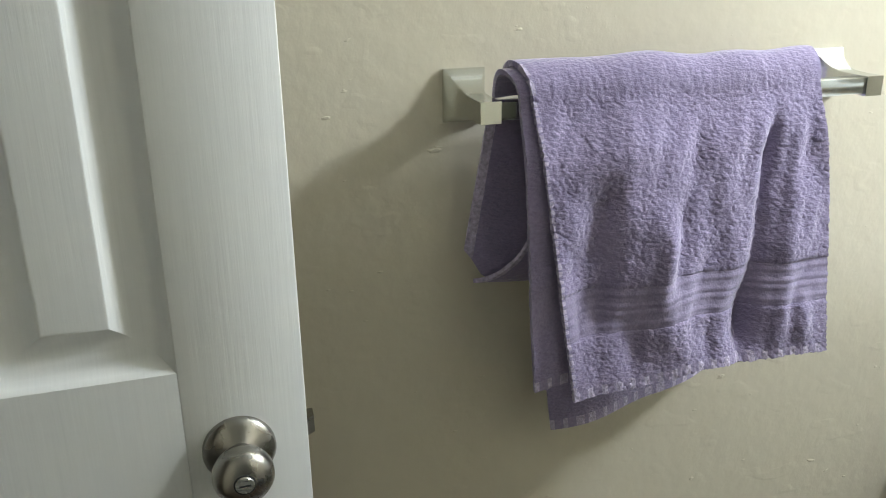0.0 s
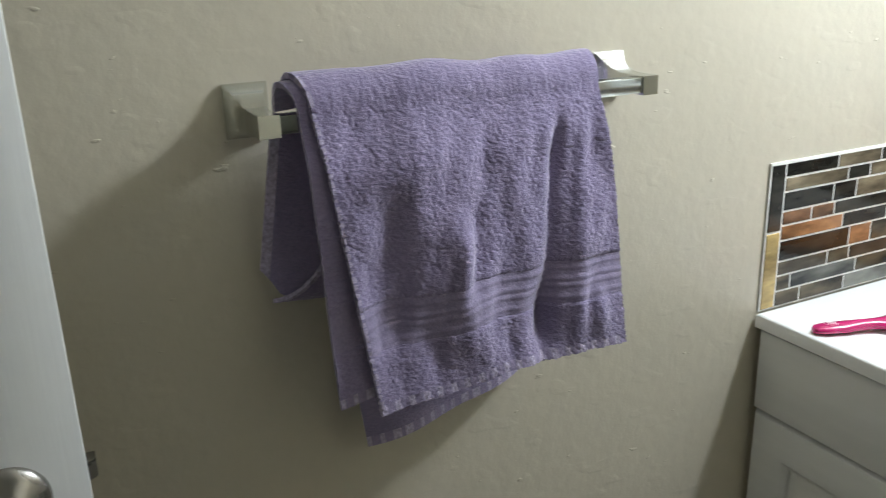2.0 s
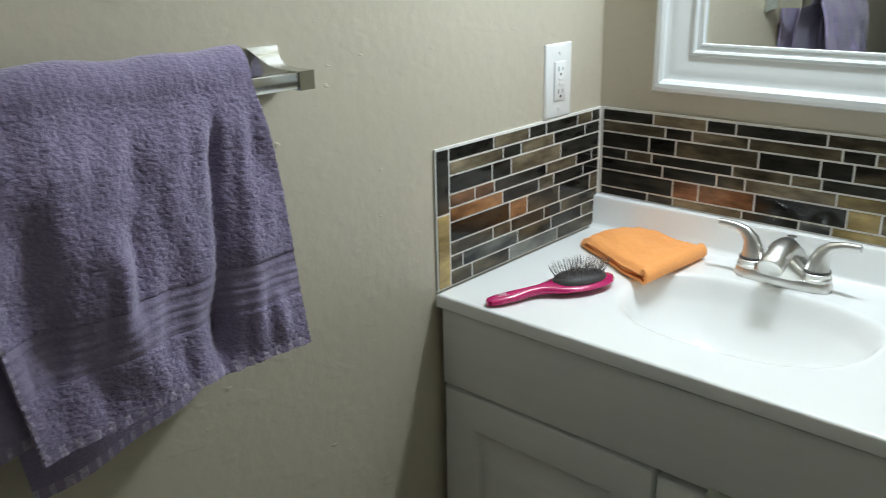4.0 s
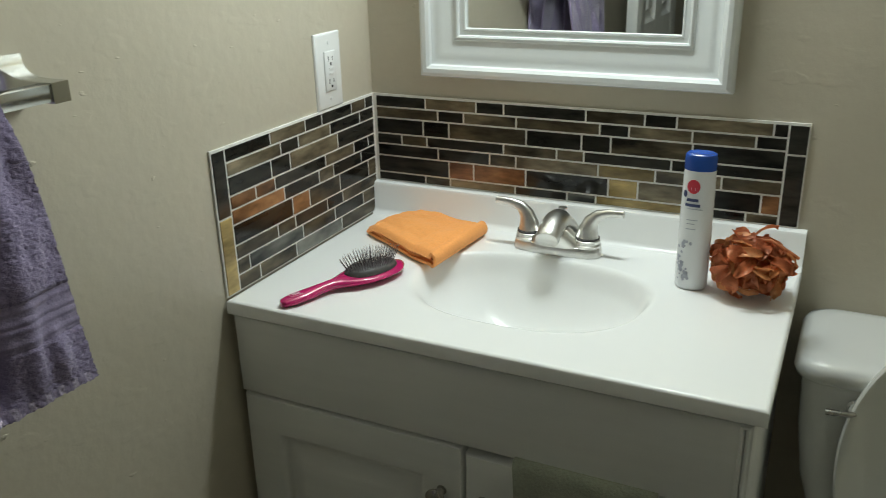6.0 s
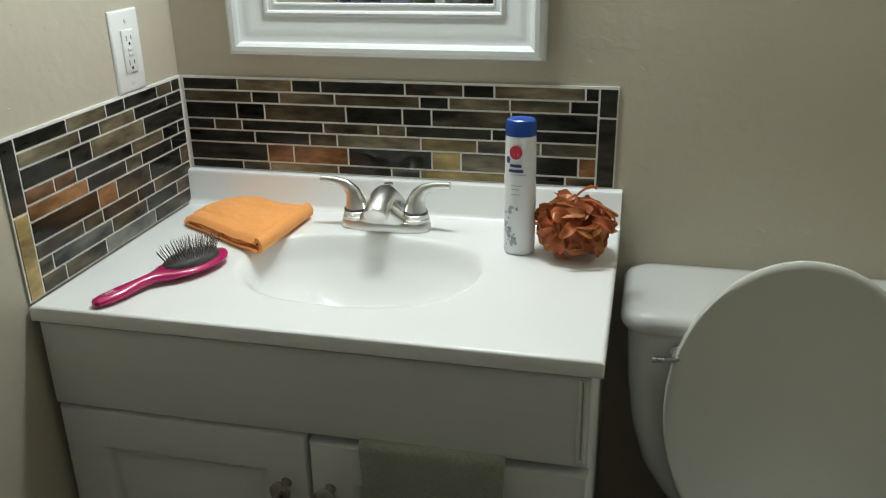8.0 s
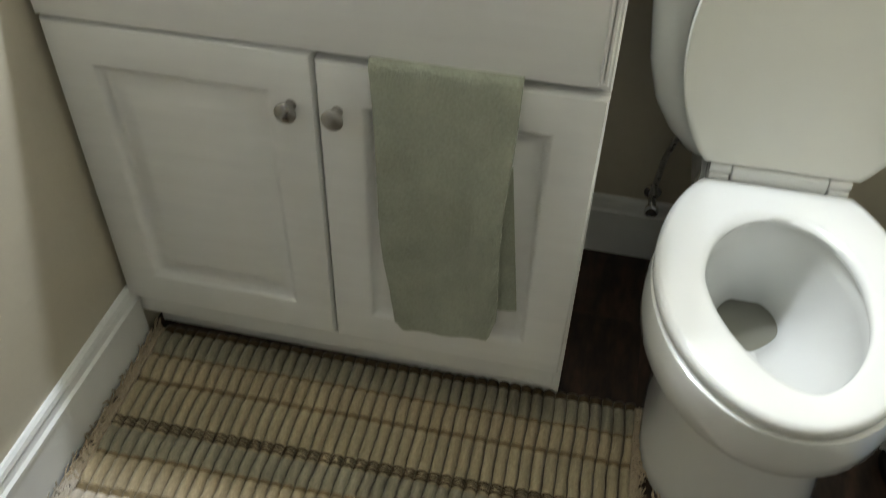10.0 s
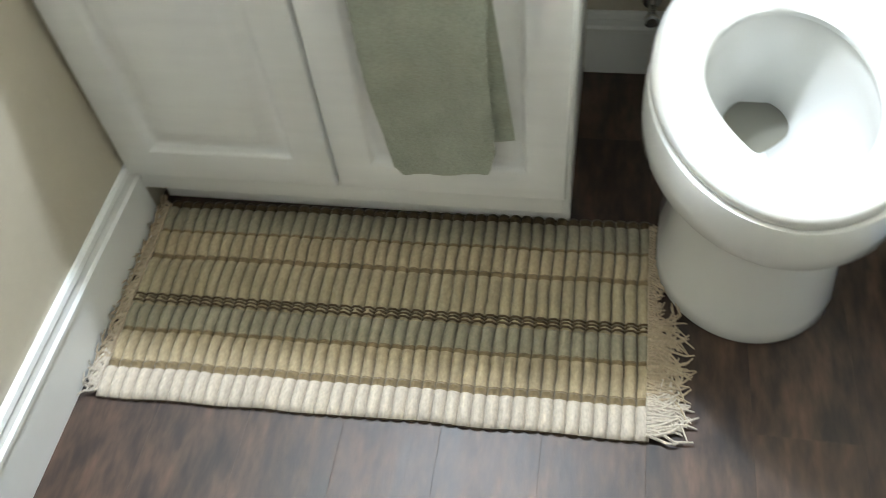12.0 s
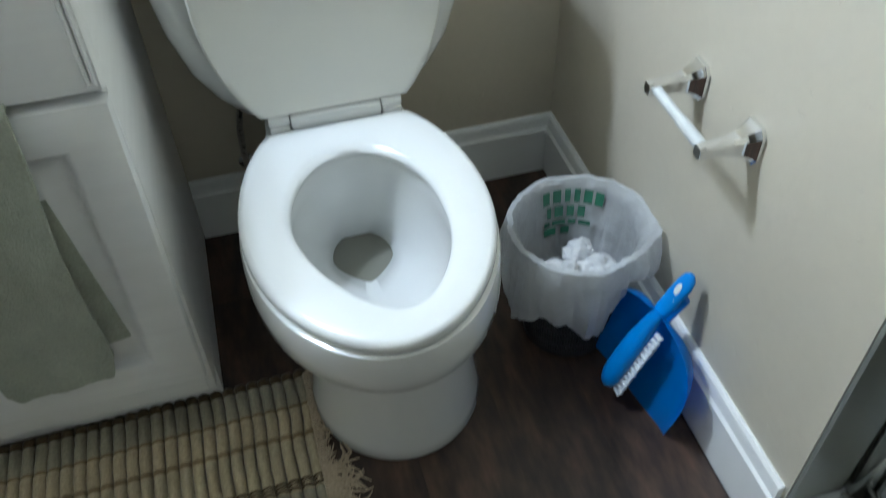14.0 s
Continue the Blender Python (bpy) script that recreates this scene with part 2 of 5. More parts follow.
M_R_DARK = yarn("dark_brown_yarn", (0.082, 0.053, 0.020))
M_R_OLIVE = yarn("olive_yarn", (0.235, 0.175, 0.092))
M_R_GREY = yarn("grey_green_yarn", (0.305, 0.275, 0.192))
M_R_PEACH = yarn("tan_yarn", (0.425, 0.345, 0.218))
M_R_BEIGE = yarn("beige_yarn", (0.395, 0.330, 0.208))
M_R_CREAM = yarn("cream_yarn", (0.525, 0.462, 0.375), 0.06)
M_FRINGE = yarn("natural_fringe_yarn", (0.42, 0.335, 0.230))
# darker brown for the creases between ribs, shade put into the colour
M_GROOVE = yarn("shaded_groove_yarn", (0.195, 0.155, 0.088))


# ---- building helpers ----
def thing(name, at, label, category, group="", kind=""):
    e = new(name)
    e.empty_display_size = 0.05
    e.location = at
    return tagged(e, label, category, group, kind)


def part(name, bm, material, parent=None, label="", smooth=35):
    """Links a bmesh, given in world coordinates, as one mesh object under a thing or part."""
    bmesh.ops.recalc_face_normals(bm, faces=bm.faces)
    me = bpy.data.meshes.new(name)
    bm.to_mesh(me)
    bm.free()
    for mm in material if isinstance(material, (list, tuple)) else [material]:
        me.materials.append(mm)
    if smooth:
        me.polygons.foreach_set("use_smooth", [True] * len(me.polygons))
        me.set_sharp_from_angle(angle=radians(smooth))
    ob = new(name, me)
    if parent is not None:
        ob.parent = parent
        at = parent.location if parent.data is None else Vector((0, 0, 0))
        ob.matrix_parent_inverse = Matrix.Translation(-at)
    if label:
        ob["label"] = label
    return ob


def structure(name, bm, material, label, category, smooth=35):
    return tagged(part(name, bm, material, None, "", smooth), label, category, "", "structure")


def box(x0, x1, y0, y1, z0, z1, bev=0.0, seg=2, bm=None):
    fresh = bmesh.new()
    bmesh.ops.create_cube(fresh, size=1)
    bmesh.ops.scale(fresh, vec=(x1 - x0, y1 - y0, z1 - z0), verts=fresh.verts)
    bmesh.ops.translate(fresh, vec=((x0 + x1) / 2, (y0 + y1) / 2, (z0 + z1) / 2), verts=fresh.verts)
    if bev:
        bmesh.ops.bevel(fresh, geom=fresh.edges[:], offset=bev, segments=seg, affect="EDGES", profile=0.5)
    if bm is None:
        return fresh
    return join(bm, fresh)


def join(bm, other):
    me = bpy.data.meshes.new("tmp")
    other.to_mesh(me)
    other.free()
    bm.from_mesh(me)
    bpy.data.meshes.remove(me)
    return bm


def loft(rings, cap0=True, cap1=True, bm=None, closed=True):
    """Skin through rings of points of one length."""
    bm = bm or bmesh.new()
    vs = [[bm.verts.new(p) for p in r] for r in rings]
    n = len(rings[0])
    for a, b in zip(vs, vs[1:]):
        for i in range(n if closed else n - 1):
            j = (i + 1) % n
            bm.faces.new((a[i], a[j], b[j], b[i]))
    if cap0:
        bm.faces.new(vs[0][::-1])
    if cap1:
        bm.faces.new(vs[-1])
    return bm


def lathe(profile, m, n=32, bm=None, cap0=True, cap1=True):
    """Turned shape: (radius, height) rows about the local z of m."""
    rings = [[m @ Vector((r * math.cos(2 * math.pi * k / n), r * math.sin(2 * math.pi * k / n), h)) for k in range(n)] for r, h in profile]
    return loft(rings, cap0, cap1, bm)


def tube(points, radius, n=10, bm=None, flat=1.0):
    """A round rod along points; radius may be one number or one for each point."""
    pts = [Vector(p) for p in points]
    rad = radius if isinstance(radius, (list, tuple)) else [radius] * len(pts)
    rings = []
    side = None
    for i, p in enumerate(pts):
        d = (pts[min(i + 1, len(pts) - 1)] - pts[max(i - 1, 0)]).normalized()
        if side is None:
            side = d.cross(Vector((0, 0, 1)) if abs(d.z) < 0.9 else Vector((0, 1, 0))).normalized()
        side = (side - d * side.dot(d)).normalized()
        up = side.cross(d)
        rings.append([p + (side * math.cos(2 * math.pi * k / n) + up * math.sin(2 * math.pi * k / n) * flat) * rad[i] for k in range(n)])
    return loft(rings, True, True, bm)


def rect_loft(u0, u1, v0, v1, prof, to3d, cap0=True, cap1=True, bm=None):
    """Rectangular moulding: rows (inset, height) from the outside in."""
    rings = []
    for i, h in prof:
        rings.append([to3d(u0 + i, v0 + i, h), to3d(u1 - i, v0 + i, h), to3d(u1 - i, v1 - i, h), to3d(u0 + i, v1 - i, h)])
    return loft(rings, cap0, cap1, bm)


def frame_to(z_axis, origin):
    """A matrix whose z points along z_axis, at origin."""
    return Matrix.Translation(origin) @ Vector(z_axis).to_track_quat("Z", "Y").to_matrix().to_4x4()


def smoothstep(a, b, x):
    t = max(0.0, min(1.0, (x - a) / (b - a)))
    return t * t * (3 - 2 * t)


# ---- the room ----
RW, SY, CH = 1.524, -2.11, 2.44      # width between the side walls, door wall, ceiling height
DW0, DW1 = 0.13, 0.77                # doorway in the door wall
SH0 = -0.905                         # shower opening in the far side wall starts here
structure("wall_west", box(-0.12, 0, SY - 0.12, 0.12, 0, CH), M_WALL, "beige painted wall with light roller texture", "wall")
structure("wall_north", box(0, RW + 0.12, 0, 0.12, 0, CH), M_WALL, "beige painted wall behind vanity and toilet", "wall")
structure("wall_east", box(RW, RW + 0.085, SH0, 0, 0, CH), M_WALL, "beige painted wall beside the toilet", "wall")
bm = box(0, DW0, SY - 0.12, SY, 0, CH)
box(DW1, 2.4, SY - 0.12, SY, 0, CH, bm=bm)
box(DW0, DW1, SY - 0.12, SY, 2.06, CH, bm=bm)
structure("wall_south", bm, M_WALL, "beige painted wall with the doorway", "wall")
structure("ceiling", box(-0.12, 2.4, -3.6, 0.12, CH, CH + 0.1), M_CEIL, "unseen ceiling, greyed to cut bounced light", "ceiling")
bm = box(-0.12, 0, -3.6, SY - 0.12, 0, CH)
box(2.3, 2.4, -3.6, SY - 0.12, 0, CH, bm=bm)
box(0, 2.3, -3.6, -3.5, 0, CH, bm=bm)
structure("wall_hallway", bm, M_WALL, "plain beige hallway wall beyond the doorway", "wall")
bm = box(2.3, 2.4, SY, 0.0, 0, CH)
box(RW + 0.085, 2.3, SH0, SH0 + 0.06, 0, CH, bm=bm)
structure("wall_shower", bm, M_SHOWER, "grey shower surround wall", "wall")
floor = structure("floor", box(-0.12, 2.4, -3.6, 0.12, -0.1, -0.003), M_SUB, "dark walnut plank floor", "floor")


def baseboard(name, p0, p1, normal, h=0.145):
    """Moulded board along a wall from p0 to p1, standing out along normal."""
    n = Vector(normal)
    prof = [(0, 0), (0.013, 0), (0.013, h * 0.70), (0.016, h * 0.72), (0.016, h * 0.77), (0.011, h * 0.80), (0.009, h * 0.88), (0.011, h * 0.91), (0.009, h * 0.97), (0.005, h), (0, h)]
    rings = [[Vector(p) + n * a + Vector((0, 0, b)) for a, b in prof] for p in (p0, p1)]
    structure(name, loft(rings), M_TRIM, "white moulded baseboard", "baseboard", 25)


baseboard("baseboard_west", (0, -0.452, 0), (0, SY, 0), (1, 0, 0))
baseboard("baseboard_north", (0.776, 0, 0), (RW, 0, 0), (0, -1, 0))
baseboard("baseboard_east", (RW, -0.0, 0), (RW, -0.897, 0), (-1, 0, 0))

# shower curb with its track
curb = tagged(part("shower_curb", box(1.508, 1.70, SY, -0.899, 0, 0.122, 0.006), M_CURB), "white marbled shower curb beside the baseboard", "shower curb")
track = thing("shower_track", (1.625, -1.5, 0.122), "bright aluminium shower door track on the curb", "shower track")
bm = box(1.592, 1.602, SY, -0.925, 0.122, 0.146, 0.002)
part("rail", bm, M_ALU, track)
part("rail", box(1.622, 1.632, SY, -0.922, 0.122, 0.158, 0.002), M_ALU, track)
# dark floor between the rails, shade put into its colour
part("channel", box(1.602, 1.622, SY, -0.925, 0.122, 0.128), M_GAP, track)
structure("trim_shower", box(RW + 0.001, RW + 0.084, SH0 - 0.008, SH0 - 0.001, 0.123, CH), M_RETURN, "grey shower edge trim", "trim")
jamb = thing("shower_jamb", (RW + 0.105, SH0 - 0.02, 0.123), "satin aluminium shower door jamb standing on the curb", "shower jamb")
part("channel", box(RW + 0.088, RW + 0.100, SH0 - 0.036, SH0 - 0.002, 0.1235, 1.95, 0.002), M_SATIN, jamb)
part("channel", box(RW + 0.112, RW + 0.124, SH0 - 0.036, SH0 - 0.002, 0.1235, 1.95, 0.002), M_SATIN, jamb)
# dark strip painted where only a shaded gap lies between the channels
part("seal", box(RW + 0.1005, RW + 0.1115, SH0 - 0.026, SH0 - 0.002, 0.1235, 1.95), M_GAP, jamb, "dark strip for the shaded gap in the jamb")

# ---- door ----
DX = 0.16       # face of the open door
D0, D1 = -2.031, -1.421
door = thing("door_1", (DX - 0.018, D0, 0.01), "open white six-panel door lying along the wall", "door", "", "structure")
sw, mid = 0.107, (D0 + D1) / 2
rails = [(0.012, 0.24), (0.82, 1.018), (1.60, 1.70), (1.93, 2.04)]
bm = box(DX - 0.035, DX, D1 - sw, D1, 0.012, 2.04, 0.0015)
part("stile", bm, M_DOOR, door)
part("stile", box(DX - 0.035, DX, D0, D0 + sw, 0.012, 2.04, 0.0015), M_DOOR, door)
part("mullion", box(DX - 0.035, DX, mid - 0.05, mid + 0.05, 0.24, 1.93), M_DOOR, door)
for z0, z1 in rails:
    part("rail", box(DX - 0.035, DX - 0.0002, D0 + sw, D1 - sw, z0, z1), M_DOOR, door)
for z0, z1 in ((0.24, 0.82), (1.018, 1.60), (1.70, 1.93)):
    for y0, y1 in ((D0 + sw, mid - 0.05), (mid + 0.05, D1 - sw)):
        prof = [(0, -0.0002), (0.0015, -0.0012), (0.004, -0.0045), (0.009, -0.0100), (0.016, -0.0138), (0.024, -0.0150), (0.031, -0.0142), (0.038, -0.0108), (0.0435, -0.0060), (0.0468, -0.0030), (0.0480, -0.0024), (0.0500, -0.0022)]
        part("panel", rect_loft(y0, y1, z0, z1, prof, lambda u, v, h: Vector((DX + h, u, v)), False, True), M_DOOR, door)
K = frame_to((1, 0, 0), (DX, -1.483, 0.936))
knob = part("knob", lathe([(0.0325, 0), (0.0325, 0.003), (0.031, 0.006), (0.026, 0.009), (0.019, 0.013), (0.0145, 0.016), (0.0135, 0.026)], K, 40), M_AGED, door, "brushed nickel privacy knob")
part("grip", lathe([(0.0135, 0.022), (0.016, 0.027), (0.0235, 0.033), (0.0262, 0.040), (0.0262, 0.047), (0.0235, 0.053), (0.017, 0.0575), (0.0095, 0.059), (0.0090, 0.0575)], K, 40), M_AGED, knob)
part("lock_ring", lathe([(0.0094, 0.055), (0.0094, 0.0592), (0.0086, 0.0594)], K, 24), M_SLOT, knob)
part("lock_button", lathe([(0.0080, 0.055), (0.0080, 0.0600), (0.0072, 0.0610)], K, 20), M_NICKEL, knob, "bright lock button with a slot")
part("lock_slot", box(DX + 0.0609, DX + 0.0614, -1.488, -1.478, 0.9352, 0.9368), M_SLOT, knob)
latch_end = [(DX - 0.024, 0.0), (DX - 0.006, 0.0), (DX - 0.006, 0.002), (DX - 0.010, 0.0075), (DX - 0.024, 0.008)]
part("latch", loft([[Vector((lx, D1 + ly, z)) for lx, ly in latch_end] for z in (0.934, 0.951)]), M_AGED, door, "dark nickel latch bolt", 20)

# ---- towel bar and towel ----
bar = thing("towel_bar", (0, -0.99, 1.207), "satin nickel square towel bar with pyramid posts", "towel bar")
for y in (-1.2165, -0.767):
    def sq(x, hy, hz):
        return [Vector((x, y + a * hy, 1.2125 + b * hz - 0.0055 * smoothstep(0.005, 0.042, x))) for a, b in ((-1, -1), (1, -1), (1, 1), (-1, 1))]
    rings = [sq(0.0, 0.0225, 0.0275), sq(0.005, 0.0225, 0.0275), sq(0.009, 0.0205, 0.0252), sq(0.015, 0.0165, 0.0200), sq(0.023, 0.0132, 0.0158), sq(0.030, 0.0116, 0.0136), sq(0.042, 0.0106, 0.0118), sq(0.060, 0.0104, 0.0108), sq(0.086, 0.0106, 0.0108)]
    bm = loft(rings)
    part("post", bm, M_SATIN, bar, "", 20)
part("rail", box(0.0655, 0.0845, -1.206, -0.777, 1.1985, 1.2165, 0.001), M_SATIN, bar)


def cloth_sheet(f, nu, nv, thick, name, materials, parent, band=None, label=""):
    """A hanging sheet: f(u, v) gives points, thickened along the local normal. band(u, v) picks the material."""
    P = [[Vector(f(i / nu, j / nv)) for i in range(nu + 1)] for j in range(nv + 1)]
    N = []
    for j in range(nv + 1):
        row = []
        for i in range(nu + 1):
            du = P[j][min(i + 1, nu)] - P[j][max(i - 1, 0)]
            dv = P[min(j + 1, nv)][i] - P[max(j - 1, 0)][i]
            nn = du.cross(dv)
            row.append(nn.normalized() if nn.length > 1e-12 else Vector((1, 0, 0)))
        N.append(row)
    bm = bmesh.new()
    A = [[bm.verts.new(P[j][i] + N[j][i] * thick / 2) for i in range(nu + 1)] for j in range(nv + 1)]
    B = [[bm.verts.new(P[j][i] - N[j][i] * thick / 2) for i in range(nu + 1)] for j in range(nv + 1)]
    for j in range(nv):
        for i in range(nu):
            k = band((i + 0.5) / nu, (j + 0.5) / nv) if band else 0
            bm.faces.new((A[j][i], A[j][i + 1], A[j + 1][i + 1], A[j + 1][i])).material_index = k
            bm.faces.new((B[j][i], B[j + 1][i], B[j + 1][i + 1], B[j][i + 1])).material_index = k
    for j in range(nv):
        for a, b in ((0, 1), (nu, -1)):
            bm.faces.new((A[j][a], A[j + 1][a], B[j + 1][a], B[j][a])).material_index = (band(0 if a == 0 else 1, (j + 0.5) / nv) if band else 0)
    for i in range(nu):
        for j in (0, nv):
            bm.faces.new((A[j][i], B[j][i], B[j][i + 1], A[j][i + 1])).material_index = (band((i + 0.5) / nu, 0 if j == 0 else 1) if band else 0)
    return part(name, bm, materials, parent, label, 60)


towel = thing("towel", (0.1, -1.02, 1.22), "lilac terry hand towel folded over the metal bar", "towel")


def terry(y, z, s):
    return s * (noise.noise((y * 300, z * 430, 3.1)) * 0.0014 + noise.noise((y * 110, z * 160, 9.7)) * 0.0006)


def crease(y, d, y0, lean, wide, d0, d1):
    """A soft trough that follows a leaning line between two depths below the bar."""
    return math.exp(-((y - y0 - lean * d) / wide) ** 2) * smoothstep(d0, d0 + 0.05, d) * smoothstep(d1, d1 - 0.04, d)


def folds(y, d):
    """Soft uneven folds in the front. d: metres below the bar."""
    k = smoothstep(-0.02, 0.06, d)
    a = 0.010 * noise.noise((y * 8, d * 6, 6.0)) + 0.008 * noise.noise((y * 22 + d * 6, d * 9, 3.0)) + 0.0035 * noise.noise((y * 52 + d * 12, d * 22, 8.0))
    b = -0.011 * crease(y, d, -0.905, -0.16, 0.0095, 0.0, 0.34)          # long trough leaning through the middle
    c = 0.005 * crease(y, d, -0.876, -0.12, 0.011, 0.0, 0.40)
    e = -0.009 * crease(y, d, -1.118, 0.02, 0.026, 0.06, 0.26)           # dent near the free edge
    f = -0.007 * crease(y, d, -1.085, 0.03, 0.014, 0.22, 0.31)
    g = -0.011 * crease(y, d, -0.935, -0.05, 0.016, 0.19, 0.30)
    h = 0.007 * crease(y, d, -1.030, -0.08, 0.012, 0.10, 0.24) - 0.006 * crease(y, d, -1.010, -0.10, 0.010, 0.09, 0.22)
    q = 0.006 * crease(y, d, -1.020, 0.0, 0.010, 0.22, 0.30) + 0.006 * crease(y, d, -0.890, 0.05, 0.010, 0.20, 0.29) - 0.005 * crease(y, d, -0.990, 0.0, 0.010, 0.22, 0.30)
    return (1.0 - 0.78 * smoothstep(0.24, 0.305, d)) * k * (a + b + c + e + f + g + h + q)


def front(yl_top, yl_bot, yr_top, yr_bot, zl, zr, out, lift):
    """Front fall over the bar: starts behind the bar, ends at the hem."""
    def f(u, v):
        over = 0.11
        if v < over:
            w = v / over
            a = math.pi * (1.0 - w)
            r = 0.017 + lift
            x, z, d = 0.075 + r * math.cos(a), 1.207 + 0.010 + (r + 0.010) * math.sin(a), 0.0
            t = 0.0
        else:
            t = (v - over) / (1 - over)
            zb = zl + (zr - zl) * u
            # the hem sags in a shallow arc
            zb += 0.006 * math.sin(math.pi * u) + 0.0012 * math.sin(u * 17)
            z = 1.217 + (zb - 1.217) * t
            d = 1.217 - z
            x = 0.092 + lift + out * t * (0.75 + 0.45 * u) + 0.010 * smoothstep(0, 0.2, t)
        yl = yl_top + (yl_bot - yl_top) * t
        yr = yr_top + (yr_bot - yr_top) * t + 0.003 * math.sin(t * 5)
        y = yl + (yr - yl) * u
        z += 0.006 * noise.noise((u * 5, 1.0, lift * 100)) * (1 - t)
        # the layer rolls inwards where it comes off the bar
        if t < 0.10:
            y -= 0.014 * smoothstep(0.08, 0.0, u) * (1 - smoothstep(0.35, 1.0, v / over))
        edge = smoothstep(0, 0.06, u) * (0.35 + 0.65 * smoothstep(1.0, 0.93, u))
        x += folds(y, d) * edge * (1 if out > 0.03 else 0.5)
        rib = 0.0
        if 0.63 < t < 0.80:
            w = (t - 0.63) / 0.17
            rib = -0.0016 + 0.0012 * sum(math.exp(-((w - c) / 0.035) ** 2) for c in (0.17, 0.42, 0.58, 0.83))
        x += terry(y, z, 0.35 if rib else 1.0) + rib
        return (x, y, z)
    return f


def towel_band(u, v):
    t = (v - 0.11) / 0.89
    if t > 0.962:
        return 1 if (u * 19) % 1 < 0.40 else 2
    if u < 0.013:
        return 1 if (v * 44) % 1 < 0.62 else 0
    return 2 if 0.635 < t < 0.795 else 0


cloth_sheet(front(-1.180, -1.142, -0.852, -0.842, 0.908, 0.930, 0.038, 0.006), 190, 190, 0.006, "front_fold", [M_TOWEL, M_HEM, M_BAND], towel, towel_band)
cloth_sheet(front(-1.190, -1.180, -0.885, -0.90, 0.918, 0.94, 0.024, 0.0), 60, 90, 0.006, "inner_fold", [M_TOWEL, M_HEM, M_BAND], towel, lambda u, v: towel_band(max(u, 0.02), v))


def back_fall(yl_top, yl_bot, yr, zl, zr, x_top, x_bot, sag):
    def f(u, v):
        yl = yl_top + (yl_bot - yl_top) * v
        y = yl + (yr - yl) * u
        zb = zl + (zr - zl) * u - sag * math.sin(math.pi * min(1, u * 1.4))
        z = 1.215 + (zb - 1.215) * v
        # the hidden far side bends to the wall, added to block light behind
        x = x_top + (x_bot - x_top) * v - 0.042 * smoothstep(0.45, 1.0, u) + 0.006 * math.sin(y * 40 + 1) * v + terry(y, z, 0.8)
        return (x, y, z)
    return f


cloth_sheet(back_fall(-1.176, -1.128, -0.83, 0.824, 0.884, 0.056, 0.052, 0.006), 60, 60, 0.005, "back_fold", [M_TOWEL, M_HEM, M_BAND], towel, lambda u, v: (1 if (u * 19) % 1 < 0.4 else 2) if v > 0.97 else 0)


def wall_side(u, v):
    # the layer next to the wall, with a rounded lower corner
    # lengthened out of sight to keep the inside of the fold dark
    y = -1.205 - 0.020 * v + 0.36 * u
    zb = 1.016 - 0.02 * u + 0.035 * smoothstep(0.09, 0.0, u) ** 2
    z = 1.212 + (zb - 1.212) * v
    x = 0.052 - 0.026 * v + 0.004 * math.sin(u * 9) * v
    return (x + terry(y, z, 0.8), y, z)


def turned_back(u, v):
    # its lower end turned up towards the bar, with the free edge on a curve
    t = 1 - v
    yl = -1.216 + 0.072 * math.sin(math.pi / 2 * v ** 0.8)
    y = yl + (-0.98 - yl) * u
    z = 1.014 - 0.02 * u + 0.165 * v ** 1.5
    x = 0.030 + 0.030 * math.sin(min(1, v * 1.6) * math.pi / 2)
    return (x + terry(y, z, 0.8), y, z)


cloth_sheet(wall_side, 40, 40, 0.005, "wall_fold", [M_TOWEL, M_HEM, M_BAND], towel, lambda u, v: 1 if u < 0.015 else 0)
cloth_sheet(turned_back, 40, 30, 0.005, "turned_fold", [M_TOWEL, M_HEM, M_BAND], towel, lambda u, v: 1 if u < 0.025 else 0)

# ---- vanity ----
TW, TD, TH = 0.787, -0.474, 0.83
vanity = thing("vanity_cabinet", (0.39, -0.23, 0), "white foil vanity cabinet with two raised-panel doors", "vanity")
bm = box(0.010, 0.026, -0.4495, -0.003, 0.076, TH - 0.023)
box(0.0262, 0.762, -0.428, -0.003, 0.076, 0.094, bm=bm)
box(0.0262, 0.762, -0.012, -0.003, 0.0942, TH - 0.023, bm=bm)
part("body", bm, M_CAB, vanity)
part("bottom_rail", box(0.010, 0.762, -0.450, -0.4285, 0.076, 0.140, 0.001), M_CAB, vanity)
part("side_panel", box(0.7625, 0.7748, -0.4495, -0.003, 0.076, TH - 0.022, 0.001), M_CAB, vanity)
part("toe_kick", box(0.014, 0.775, -0.405, -0.388, 0.0, 0.076), M_CAB, vanity)
part("side_panel", box(0.763, 0.7745, -0.388, -0.004, 0.0, 0.0758), M_CAB, vanity)


def face(y0):
    return lambda u, v, h: Vector((u, y0 - h, v))


FD = -0.4505
flat = [(0, -0.012), (0, 0.014), (0.0025, 0.018), (0.004, 0.0185)]
part("false_drawer_front", rect_loft(0.010, 0.775, 0.672, 0.806, flat, face(FD)), M_CAB, vanity)
bm = rect_loft(0.757, 0.770, 0.680, 0.802, [(0, 0.0), (0.002, 0.002), (0.004, 0.002), (0.006, 0)], face(FD - 0.0185), False, True)
part("edge_bead", bm, M_CAB, vanity)
raised = [(0, -0.012), (0, 0.013), (0.003, 0.0175), (0.006, 0.0185), (0.060, 0.0185), (0.066, 0.0155), (0.072, 0.0085), (0.078, 0.0068), (0.086, 0.0075), (0.104, 0.0165), (0.110, 0.0180), (0.114, 0.0183)]


